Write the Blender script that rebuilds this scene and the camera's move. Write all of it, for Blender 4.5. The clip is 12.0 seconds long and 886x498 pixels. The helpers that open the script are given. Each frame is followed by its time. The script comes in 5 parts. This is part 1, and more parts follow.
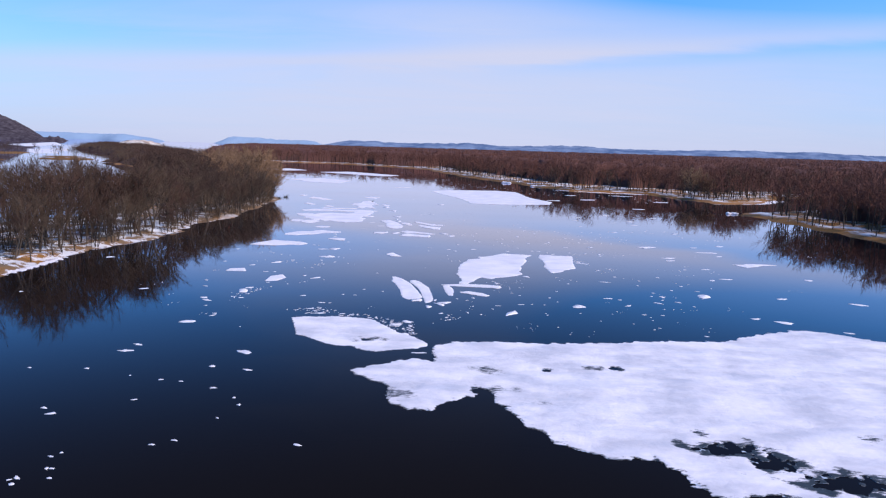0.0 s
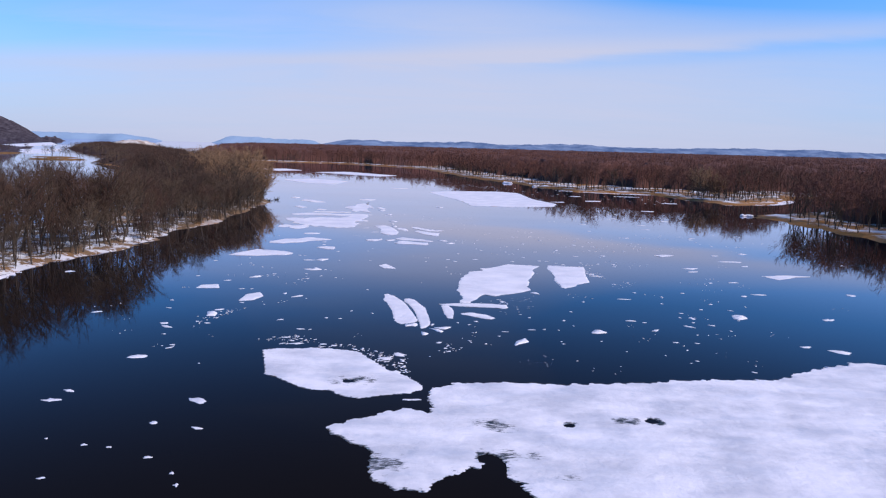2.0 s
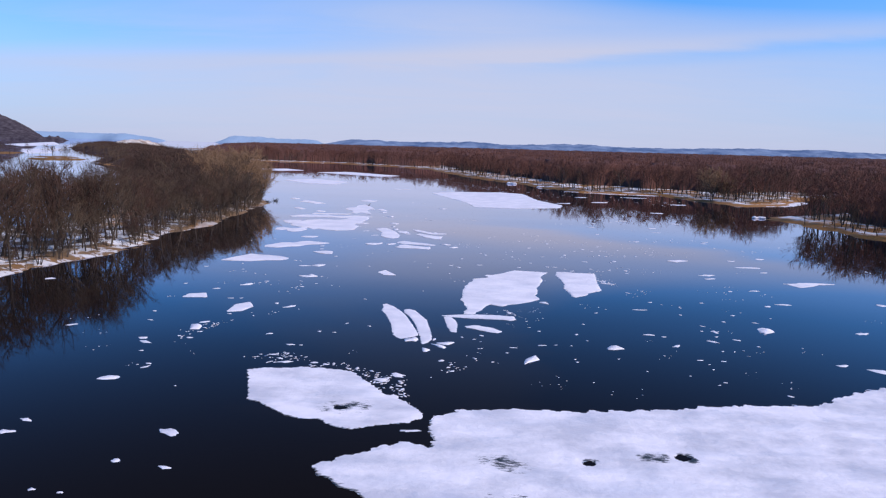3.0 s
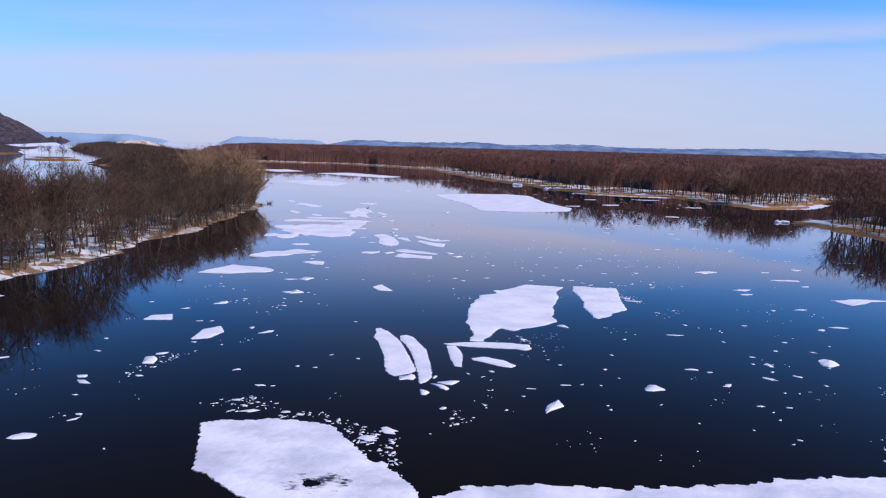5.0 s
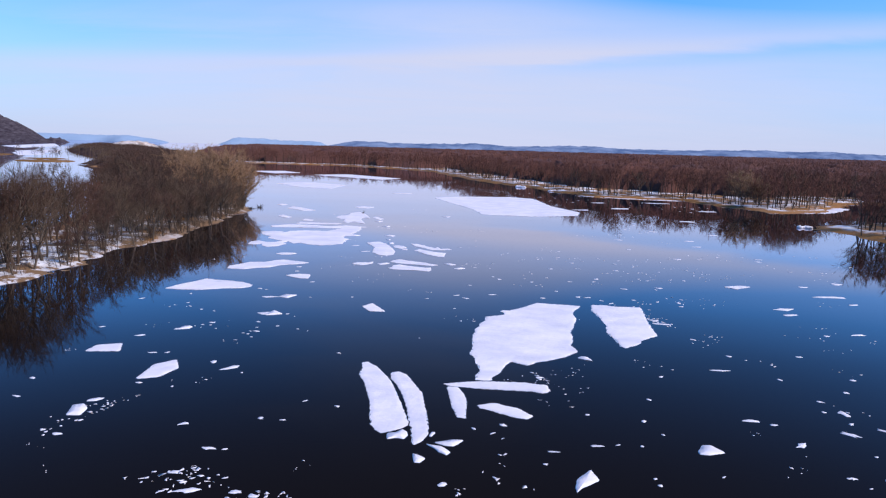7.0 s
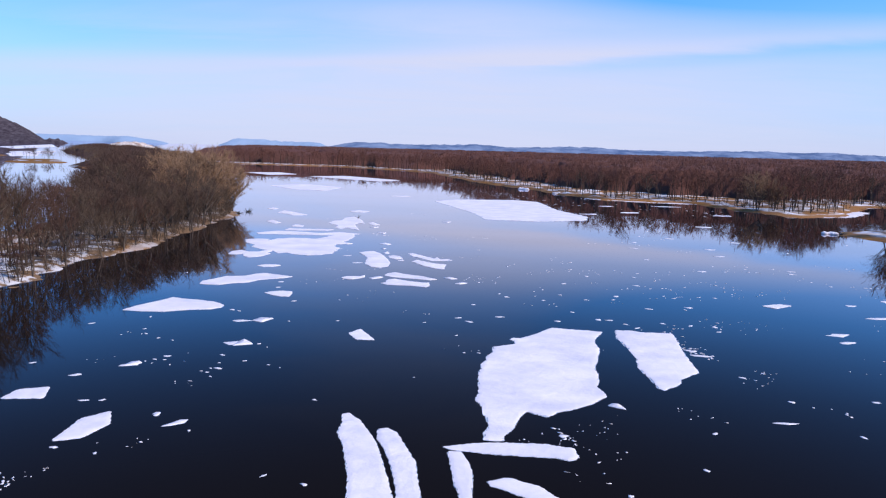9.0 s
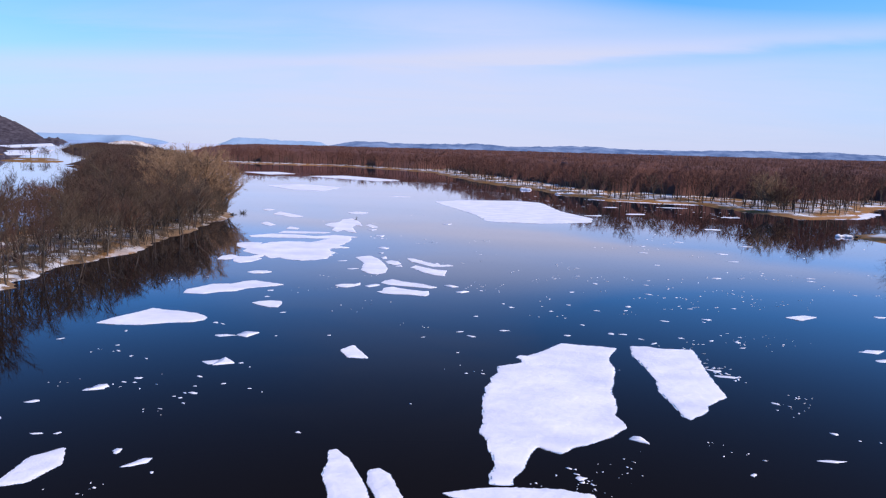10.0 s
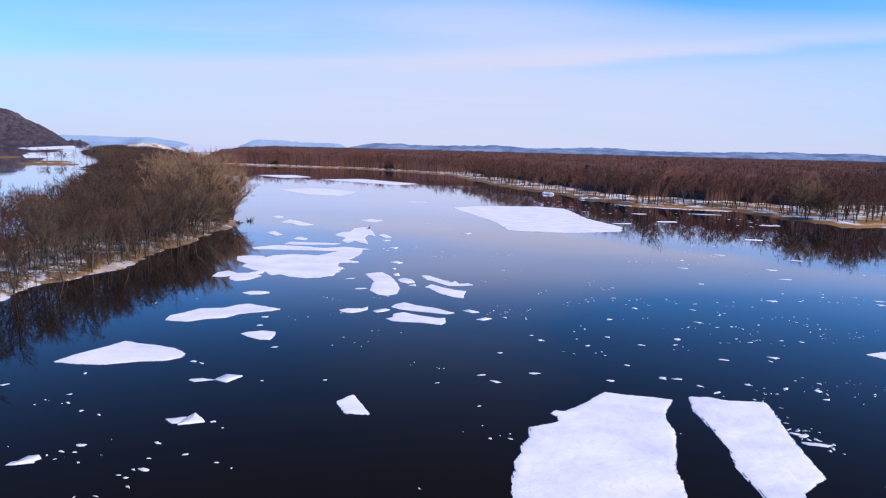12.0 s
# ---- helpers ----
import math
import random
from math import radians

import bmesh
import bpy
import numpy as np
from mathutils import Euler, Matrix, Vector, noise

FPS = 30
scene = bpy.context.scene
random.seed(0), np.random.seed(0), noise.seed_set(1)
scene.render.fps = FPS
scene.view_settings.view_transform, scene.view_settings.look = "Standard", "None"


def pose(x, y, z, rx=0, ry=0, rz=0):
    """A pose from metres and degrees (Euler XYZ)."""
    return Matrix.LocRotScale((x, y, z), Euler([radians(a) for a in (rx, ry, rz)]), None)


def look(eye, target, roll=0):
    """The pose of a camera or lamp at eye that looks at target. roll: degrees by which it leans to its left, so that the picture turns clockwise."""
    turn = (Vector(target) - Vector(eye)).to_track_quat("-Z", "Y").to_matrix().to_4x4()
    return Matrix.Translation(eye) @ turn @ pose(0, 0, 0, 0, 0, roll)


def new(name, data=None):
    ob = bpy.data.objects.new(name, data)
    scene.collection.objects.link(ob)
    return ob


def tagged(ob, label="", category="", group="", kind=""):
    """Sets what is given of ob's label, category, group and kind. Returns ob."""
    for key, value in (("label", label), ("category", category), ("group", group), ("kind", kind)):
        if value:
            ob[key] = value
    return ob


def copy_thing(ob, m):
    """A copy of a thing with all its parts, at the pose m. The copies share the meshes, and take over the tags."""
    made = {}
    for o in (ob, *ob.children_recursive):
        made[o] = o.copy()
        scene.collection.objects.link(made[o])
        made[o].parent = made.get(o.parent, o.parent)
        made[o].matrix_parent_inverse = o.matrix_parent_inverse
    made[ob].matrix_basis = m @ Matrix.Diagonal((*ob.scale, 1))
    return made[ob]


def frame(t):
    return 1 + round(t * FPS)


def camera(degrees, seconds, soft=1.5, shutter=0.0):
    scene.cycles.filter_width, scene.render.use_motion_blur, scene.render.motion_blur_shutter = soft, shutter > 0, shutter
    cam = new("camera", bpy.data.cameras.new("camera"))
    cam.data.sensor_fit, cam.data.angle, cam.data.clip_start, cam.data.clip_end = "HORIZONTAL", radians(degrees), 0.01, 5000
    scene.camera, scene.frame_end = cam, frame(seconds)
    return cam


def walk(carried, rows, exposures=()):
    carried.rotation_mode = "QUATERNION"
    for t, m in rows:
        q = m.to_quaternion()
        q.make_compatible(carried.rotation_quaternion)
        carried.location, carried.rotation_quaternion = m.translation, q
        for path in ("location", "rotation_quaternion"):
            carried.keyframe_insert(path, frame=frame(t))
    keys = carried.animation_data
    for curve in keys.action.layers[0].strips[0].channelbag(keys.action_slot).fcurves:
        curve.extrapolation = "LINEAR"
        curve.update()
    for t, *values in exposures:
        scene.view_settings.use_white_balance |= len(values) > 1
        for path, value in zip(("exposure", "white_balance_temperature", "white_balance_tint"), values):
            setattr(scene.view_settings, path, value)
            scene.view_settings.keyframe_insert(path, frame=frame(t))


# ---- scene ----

# ---- camera and path ----
cam = camera(63.08, 12.0, soft=1.2)
PATH = [
    (0, (0.00, 0.00, 22.70), (-0.01, 99.00, 8.57), 1.68),
    (0.5, (0.02, 3.62, 22.81), (0.10, 102.61, 8.62), 1.54),
    (1, (0.04, 7.26, 22.88), (0.12, 106.24, 8.62), 1.51),
    (1.5, (0.06, 10.91, 22.92), (0.08, 109.88, 8.63), 1.54),
    (2, (0.08, 14.56, 22.93), (0.16, 113.54, 8.64), 1.50),
    (2.5, (0.09, 18.23, 22.92), (-0.09, 117.20, 8.64), 1.53),
    (3, (0.09, 21.89, 22.88), (-0.26, 120.86, 8.57), 1.53),
    (5, (0.08, 36.60, 22.60), (-0.74, 135.58, 8.34), 1.50),
    (5.5, (0.07, 40.28, 22.51), (-0.77, 139.26, 8.31), 1.53),
    (6, (0.06, 43.96, 22.42), (-0.84, 142.94, 8.26), 1.48),
    (6.5, (0.04, 47.63, 22.34), (-0.84, 146.62, 8.22), 1.51),
    (7, (0.02, 51.30, 22.26), (-0.92, 150.30, 8.18), 1.53),
    (9, (-0.10, 65.89, 22.12), (-1.09, 164.91, 8.17), 1.53),
    (9.5, (-0.14, 69.52, 22.15), (-1.13, 168.53, 8.16), 1.57),
    (10, (-0.18, 73.13, 22.20), (-1.24, 172.13, 8.15), 1.58),
    (10.5, (-0.22, 76.72, 22.29), (-1.41, 175.71, 8.17), 1.54),
    (11, (-0.27, 80.30, 22.42), (-2.32, 179.28, 8.28), 1.58),
    (11.5, (-0.32, 83.86, 22.59), (-3.84, 182.82, 8.61), 1.54),
    (12, (-0.38, 87.41, 22.80), (-4.06, 186.37, 8.90), 1.51),
]
walk(cam, [(t, look(eye, target, roll)) for t, eye, target, roll in PATH],
     exposures=[(0.0, -0.07, 6500, 12), (1.0, -0.13, 6500, 12), (2.5, -0.21, 6500, 12), (5.5, -0.16, 6500, 12), (7.0, -0.05, 6500, 12), (9.0, 0.01, 6500, 12), (12.0, 0.01, 6500, 12)])

# ---- world and sun ----
SUN_ELEV, SUN_AZ = radians(40), radians(112)      # azimuth clockwise from the heading +y
world = bpy.data.worlds.new("sky_world")
scene.world = world
world.use_nodes = True


def build_sky():
    nt = world.node_tree
    nt.nodes.clear()
    N, L = nt.nodes.new, nt.links.new
    out, bg = N("ShaderNodeOutputWorld"), N("ShaderNodeBackground")
    sky = N("ShaderNodeTexSky")
    sky.sky_type, sky.sun_disc = "NISHITA", False
    sky.sun_elevation, sky.sun_rotation = SUN_ELEV, SUN_AZ
    sky.altitude, sky.air_density, sky.dust_density, sky.ozone_density = 200, 0.8, 0.3, 3.0
    tint = N("ShaderNodeMix")
    tint.data_type, tint.blend_type = "RGBA", "MULTIPLY"
    tint.inputs[0].default_value = 1.0
    tint.inputs[7].default_value = (0.44, 1.05, 1.57, 1)
    L(sky.outputs[0], tint.inputs[6])
    # high thin cloud, drawn out in bands across the view
    co, sep = N("ShaderNodeTexCoord"), N("ShaderNodeSeparateXYZ")
    L(co.outputs["Generated"], sep.inputs[0])
    up = N("ShaderNodeMath")
    up.operation = "ADD"
    up.inputs[1].default_value = 0.10
    L(sep.outputs[2], up.inputs[0])
    flat = []
    for i in (0, 1):
        d = N("ShaderNodeMath")
        d.operation = "DIVIDE"
        L(sep.outputs[i], d.inputs[0])
        L(up.outputs[0], d.inputs[1])
        flat.append(d)
    comb = N("ShaderNodeCombineXYZ")
    L(flat[0].outputs[0], comb.inputs[0])
    L(flat[1].outputs[0], comb.inputs[1])
    def calc(op, *values, clamp=False):
        m = N("ShaderNodeMath")
        m.operation, m.use_clamp = op, clamp
        for sock, v in zip(m.inputs, values):
            if isinstance(v, (int, float)):
                sock.default_value = v
            else:
                L(v, sock)
        return m.outputs[0]

    def ramp(value, lo, hi, to_lo=0.0, to_hi=1.0):
        m = N("ShaderNodeMapRange")
        m.interpolation_type = "SMOOTHSTEP"
        for key, v in (("From Min", lo), ("From Max", hi), ("To Min", to_lo), ("To Max", to_hi)):
            m.inputs[key].default_value = v
        L(value, m.inputs["Value"])
        return m.outputs[0]

    def wisps(scale, rot, rough, seed):
        mp, no = N("ShaderNodeMapping"), N("ShaderNodeTexNoise")
        mp.inputs["Scale"].default_value, mp.inputs["Location"].default_value = scale, (seed, seed, 0)
        mp.inputs["Rotation"].default_value = (0, 0, radians(rot))
        no.inputs["Scale"].default_value, no.inputs["Detail"].default_value = 1.0, 6
        no.inputs["Roughness"].default_value, no.inputs["Distortion"].default_value = rough, 0.6
        L(comb.outputs[0], mp.inputs["Vector"])
        L(mp.outputs[0], no.inputs["Vector"])
        return calc("SUBTRACT", no.outputs["Fac"], 0.5)

    side = calc("ARCTAN2", sep.outputs[0], sep.outputs[1])
    broad, fine = wisps((0.25, 0.7, 1), -8, 0.5, 3.0), wisps((0.9, 1.9, 1), -14, 0.62, 7.0)
    lift = calc("ADD", calc("ADD", sep.outputs[2], calc("MULTIPLY", broad, 0.03)), calc("MULTIPLY", fine, 0.022))

    def streak(height, slope, width, amount):
        """A long soft band of cloud, or of clear sky, across the north."""
        off = calc("DIVIDE", calc("SUBTRACT", lift, calc("ADD", calc("MULTIPLY", side, slope), height)), width)
        return calc("MULTIPLY", calc("EXPONENT", calc("MULTIPLY", calc("MULTIPLY", off, off), -1.0)), amount)

    veil = ramp(lift, 0.07, 0.26, 0.80, 0.08)
    for more in (calc("MULTIPLY", streak(0.140, 0.05, 0.020, -0.34), ramp(side, -0.22, 0.10, 1.0, 0.0)),
                 calc("MULTIPLY", streak(0.116, 0.055, 0.014, 0.30), ramp(side, -0.5, 0.0, 0.6, 1.0)),
                 calc("MULTIPLY", streak(0.100, 0.06, 0.009, -0.30), ramp(side, 0.02, 0.20)),
                 calc("MULTIPLY", calc("MULTIPLY", ramp(lift, 0.155, 0.205), ramp(side, 0.05, 0.38)), -0.45),
                 calc("MULTIPLY", calc("MULTIPLY", streak(0.165, 0.0, 0.035, 1.0), calc("EXPONENT", calc("MULTIPLY", calc("MULTIPLY", side, side), -16.0))), 0.28),
                 calc("MULTIPLY", calc("MULTIPLY", side, side), -1.5), calc("MULTIPLY", broad, 0.5), calc("MULTIPLY", fine, 0.45)):
        veil = calc("ADD", veil, more)
    veil = calc("MULTIPLY", veil, 1.0, clamp=True)
    # haze thickens to the horizon
    hz = N("ShaderNodeMapRange")
    hz.inputs["From Min"].default_value, hz.inputs["From Max"].default_value = 0.0, 0.20
    hz.inputs["To Min"].default_value, hz.inputs["To Max"].default_value = 0.92, 0.0
    L(sep.outputs[2], hz.inputs["Value"])
    haze = N("ShaderNodeMix")
    haze.data_type = "RGBA"
    L(hz.outputs[0], haze.inputs[0])
    L(tint.outputs[2], haze.inputs[6])
    haze.inputs[7].default_value = HAZE
    cloud = N("ShaderNodeMix")
    cloud.data_type = "RGBA"
    L(veil, cloud.inputs[0])
    L(haze.outputs[2], cloud.inputs[6])
    cloud.inputs[7].default_value = CLOUD
    L(cloud.outputs[2], bg.inputs[0])
    bg.inputs[1].default_value = SKY_STRENGTH
    L(bg.outputs[0], out.inputs[0])


SKY_STRENGTH = 0.15
CLOUD = (4.4, 4.74, 6.2, 1)
HAZE = (3.8, 4.05, 5.65, 1)
build_sky()

sun_data = bpy.data.lights.new("sun", "SUN")
sun_data.energy, sun_data.angle, sun_data.color = 4.25, radians(0.6), (1.0, 0.87, 0.80)
sun = new("sun", sun_data)
toward_sun = Vector((math.sin(SUN_AZ) * math.cos(SUN_ELEV), math.cos(SUN_AZ) * math.cos(SUN_ELEV), math.sin(SUN_ELEV)))
sun.matrix_world = look(toward_sun * 200, (0, 0, 0))

# ---- materials ----


def material(name, rough=0.8, metal=0.0):
    m = bpy.data.materials.new(name)
    m.use_nodes = True
    b = m.node_tree.nodes["Principled BSDF"]
    b.inputs["Roughness"].default_value, b.inputs["Metallic"].default_value = rough, metal
    return m, m.node_tree, b


def noise_fac(nt, scale, lo, hi, detail=6, rough=0.55, stretch=(1, 1, 1), turn=0, seed=0.0):
    """A noise of that scale (per metre) on the object's own place, spread from lo..hi to 0..1."""
    N, L = nt.nodes.new, nt.links.new
    co, mp, no, rg = N("ShaderNodeNewGeometry"), N("ShaderNodeMapping"), N("ShaderNodeTexNoise"), N("ShaderNodeMapRange")
    mp.inputs["Scale"].default_value = stretch
    mp.inputs["Location"].default_value = (seed, seed * 1.7, seed * 0.3)
    mp.inputs["Rotation"].default_value = (0, 0, radians(turn))
    no.inputs["Scale"].default_value, no.inputs["Detail"].default_value, no.inputs["Roughness"].default_value = scale, detail, rough
    rg.inputs["From Min"].default_value, rg.inputs["From Max"].default_value = lo, hi
    L(co.outputs["Position"], mp.inputs["Vector"])
    L(mp.outputs[0], no.inputs["Vector"])
    L(no.outputs["Fac"], rg.inputs["Value"])
    return rg.outputs[0]


def mix(nt, fac, a, b):
    m = nt.nodes.new("ShaderNodeMix")
    m.data_type = "RGBA"
    for sock, v in ((m.inputs[0], fac), (m.inputs[6], a), (m.inputs[7], b)):
        if isinstance(v, (int, float)):
            sock.default_value = v
        elif isinstance(v, tuple):
            sock.default_value = (*v, 1)
        else:
            nt.links.new(v, sock)
    return m.outputs[2]


def maths(nt, op, a, b=None, clamp=False):
    m = nt.nodes.new("ShaderNodeMath")
    m.operation, m.use_clamp = op, clamp
    for sock, v in zip(m.inputs, (a, b)):
        if v is None:
            continue
        if isinstance(v, (int, float)):
            sock.default_value = v
        else:
            nt.links.new(v, sock)
    return m.outputs[0]


def bump(nt, b, fac, strength, distance):
    n = nt.nodes.new("ShaderNodeBump")
    n.inputs["Strength"].default_value, n.inputs["Distance"].default_value = strength, distance
    nt.links.new(fac, n.inputs["Height"])
    nt.links.new(n.outputs[0], b.inputs["Normal"])


def water_material():
    """Dark water: almost black to look down into, a mirror at a low angle."""
    m, nt, b = material("river_water", 0.5)
    N, L = nt.nodes.new, nt.links.new
    b.inputs["Base Color"].default_value = (0.0078, 0.0060, 0.0054, 1)
    b.inputs["Specular IOR Level"].default_value = 0.0
    gloss, fres, both = N("ShaderNodeBsdfGlossy"), N("ShaderNodeFresnel"), N("ShaderNodeMixShader")
    gloss.inputs["Color"].default_value = (0.94, 0.92, 1.0, 1)
    fres.inputs["IOR"].default_value = 1.33
    calm = noise_fac(nt, 0.012, 0.35, 0.65, 4, 0.5, (1, 2.5, 1), 12)
    L(maths(nt, "ADD", maths(nt, "MULTIPLY", calm, 0.025), 0.012), gloss.inputs["Roughness"])
    ripple = nt.nodes.new("ShaderNodeBump")
    ripple.inputs["Strength"].default_value, ripple.inputs["Distance"].default_value = 0.02, 0.02
    L(noise_fac(nt, 0.9, 0.3, 0.7, 4, 0.5, (1, 0.5, 1)), ripple.inputs["Height"])
    L(ripple.outputs[0], gloss.inputs["Normal"])
    slick = maths(nt, "ADD", maths(nt, "MULTIPLY", noise_fac(nt, 0.011, 0.38, 0.62, 3, 0.5, (0.7, 1.6, 1), 20, 5.0), 1.6), 11.8)
    shine = maths(nt, "MULTIPLY", maths(nt, "POWER", fres.outputs[0], 2.8), slick)
    strength = maths(nt, "DIVIDE", shine, maths(nt, "ADD", maths(nt, "MULTIPLY", shine, 0.85), 1.0), True)
    L(strength, both.inputs[0])
    L(b.outputs[0], both.inputs[1])
    L(gloss.outputs[0], both.inputs[2])
    L(both.outputs[0], nt.nodes["Material Output"].inputs["Surface"])
    return m


def snow_ice_material(name, dirt=0.5, low=(0.66, 0.68, 0.74)):
    m, nt, b = material(name, 0.6)
    broad = noise_fac(nt, 0.16, 0.32 + 0.06 * dirt, 0.66 - 0.08 * dirt, 6, 0.6, (1, 1.4, 1), 8)
    fine = noise_fac(nt, 1.3, 0.35, 0.7, 6, 0.65)
    wet = noise_fac(nt, 0.33, 0.63 - 0.06 * dirt, 0.80, 7, 0.7, seed=4.0)
    soaked = nt.nodes.new("ShaderNodeAttribute")
    soaked.attribute_name = "soaked"
    speck = noise_fac(nt, 2.6, 0.34, 0.66, 8, 0.78, (0.5, 1.5, 1))
    c = mix(nt, broad, low, (0.92, 0.855, 0.865))
    c = mix(nt, maths(nt, "MULTIPLY", fine, 0.18), c, (0.75, 0.73, 0.77))
    drift = noise_fac(nt, 0.32, 0.46, 0.74, 6, 0.58, (0.45, 1.4, 1), 6, 2.0)
    c = mix(nt, maths(nt, "MULTIPLY", drift, 0.6 * dirt), c, (0.50, 0.53, 0.62))
    c = mix(nt, maths(nt, "MULTIPLY", wet, dirt), c, (0.36, 0.42, 0.52))
    thaw = maths(nt, "MULTIPLY", maths(nt, "SUBTRACT", maths(nt, "MULTIPLY", soaked.outputs["Fac"], 1.7), speck), 3.0, True)
    c = mix(nt, thaw, c, (0.022, 0.028, 0.032))
    nt.links.new(c, b.inputs["Base Color"])
    bump(nt, b, maths(nt, "ADD", maths(nt, "ADD", fine, broad), drift), 0.4, 0.08)
    return m


def wet_ice_material():
    m, nt, b = material("wet_grey_ice", 0.25)
    c = mix(nt, noise_fac(nt, 1.8, 0.35, 0.65, 6, 0.65), (0.30, 0.36, 0.44), (0.62, 0.66, 0.72))
    nt.links.new(c, b.inputs["Base Color"])
    bump(nt, b, noise_fac(nt, 6.0, 0.3, 0.7), 0.3, 0.02)
    return m


def bark_material(name, dark, light):
    m, nt, b = material(name, 0.9)
    streak = noise_fac(nt, 2.2, 0.3, 0.7, 6, 0.6, (1, 1, 0.25))
    patch = noise_fac(nt, 0.07, 0.35, 0.65, 3)
    rnd = nt.nodes.new("ShaderNodeObjectInfo").outputs["Random"]
    c = mix(nt, streak, dark, light)
    c = mix(nt, maths(nt, "MULTIPLY", patch, 0.4), c, tuple(0.7 * v for v in dark))
    c = mix(nt, maths(nt, "MULTIPLY", rnd, 0.35), c, tuple(0.6 * v for v in light))
    nt.links.new(c, b.inputs["Base Color"])
    bump(nt, b, streak, 0.4, 0.03)
    return m


def round_shoots(nt, b, keep=0.45, up=0.6):
    """Shades slender blades like round shoots, with less glitter."""
    geo = nt.nodes.new("ShaderNodeNewGeometry")
    sc, ad, no = [nt.nodes.new("ShaderNodeVectorMath") for _ in range(3)]
    sc.operation, ad.operation, no.operation = "SCALE", "ADD", "NORMALIZE"
    sc.inputs["Scale"].default_value = keep
    nt.links.new(geo.outputs["Normal"], sc.inputs[0])
    nt.links.new(sc.outputs[0], ad.inputs[0])
    ad.inputs[1].default_value = (0, 0, up)
    nt.links.new(ad.outputs[0], no.inputs[0])
    nt.links.new(no.outputs[0], b.inputs["Normal"])


def twig_material(name, one, two, three, keep=0.65, up=0.5):
    m, nt, b = material(name, 0.85)
    patch = noise_fac(nt, 0.035, 0.38, 0.62, 4)
    small = noise_fac(nt, 0.5, 0.3, 0.7, 3)
    isl = nt.nodes.new("ShaderNodeNewGeometry").outputs["Random Per Island"]
    c = mix(nt, patch, one, two)
    c = mix(nt, maths(nt, "MULTIPLY", isl, 0.55), c, three)
    c = mix(nt, maths(nt, "MULTIPLY", small, 0.3), c, tuple(0.55 * v for v in one))
    nt.links.new(c, b.inputs["Base Color"])
    b.inputs["Specular IOR Level"].default_value = 0.1
    round_shoots(nt, b, keep, up)
    return m


def ground_material(name, snow_lo, snow_hi, strip=0.85, snow_size=0.085, grass_lo=0.42, melted=0.0):
    m, nt, b = material(name, 0.95)
    litter = mix(nt, noise_fac(nt, 1.1, 0.3, 0.7), (0.10, 0.068, 0.045), (0.22, 0.15, 0.085))
    grass = mix(nt, noise_fac(nt, 2.4, 0.3, 0.7), (0.21, 0.085, 0.013), (0.36, 0.160, 0.026))
    c = mix(nt, noise_fac(nt, 0.05, grass_lo, grass_lo + 0.11, 5, 0.6, seed=9.0), litter, grass)
    geo, sep = nt.nodes.new("ShaderNodeNewGeometry"), nt.nodes.new("ShaderNodeSeparateXYZ")
    nt.links.new(geo.outputs["Position"], sep.inputs[0])
    slope = maths(nt, "SUBTRACT", 0.75, sep.outputs[2])
    slope = maths(nt, "MULTIPLY", slope, 4.0, True)
    c = mix(nt, maths(nt, "MULTIPLY", slope, strip), c, grass)
    snow = mix(nt, noise_fac(nt, 0.8, 0.3, 0.7), (0.72, 0.74, 0.80), (0.88, 0.88, 0.90))
    cover = noise_fac(nt, snow_size, snow_lo, snow_hi, 9, 0.72, (1, 1, 0.01))
    if melted:
        # less snow is left towards the tip
        gone = maths(nt, "MULTIPLY", maths(nt, "SUBTRACT", sep.outputs[1], melted), 0.025, True)
        wide = noise_fac(nt, 0.09, 0.46, 0.54, 6, 0.7, (1, 1, 0.01), seed=3.0)
        cover = maths(nt, "MULTIPLY", cover, maths(nt, "SUBTRACT", 1.0, maths(nt, "MULTIPLY", gone, maths(nt, "ADD", maths(nt, "MULTIPLY", wide, 0.45), 0.55))))
    cover = maths(nt, "MULTIPLY", cover, maths(nt, "SUBTRACT", 1.0, maths(nt, "MULTIPLY", slope, strip)))
    c = mix(nt, cover, c, snow)
    nt.links.new(c, b.inputs["Base Color"])
    bump(nt, b, noise_fac(nt, 3.0, 0.2, 0.8), 0.5, 0.12)
    return m


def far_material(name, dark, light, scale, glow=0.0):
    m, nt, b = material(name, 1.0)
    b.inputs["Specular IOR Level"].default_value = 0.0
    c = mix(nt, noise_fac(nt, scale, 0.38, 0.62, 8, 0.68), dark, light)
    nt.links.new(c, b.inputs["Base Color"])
    # a glow in the same colour brightens the distant backdrop
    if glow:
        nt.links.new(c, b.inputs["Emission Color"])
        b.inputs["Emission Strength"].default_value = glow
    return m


WATER = water_material()
SNOW_ICE = snow_ice_material("snow_covered_ice", 0.3, (0.71, 0.675, 0.71))
WET_ICE = wet_ice_material()
SHEET_ICE = snow_ice_material("weathered_snow_ice", 0.8, (0.60, 0.575, 0.61))
BARK = bark_material("grey_brown_bark", (0.026, 0.018, 0.013), (0.095, 0.067, 0.047))
# paler bark, which also paints in the sunlit look of front limbs
PALE_BARK = bark_material("pale_bark", (0.048, 0.034, 0.024), (0.18, 0.13, 0.09))
TWIG = twig_material("brown_twigs", (0.056, 0.035, 0.025), (0.078, 0.034, 0.025), (0.105, 0.072, 0.050))
GREY_TWIG = twig_material("grey_tan_twigs", (0.092, 0.061, 0.040), (0.068, 0.041, 0.029), (0.155, 0.108, 0.070))
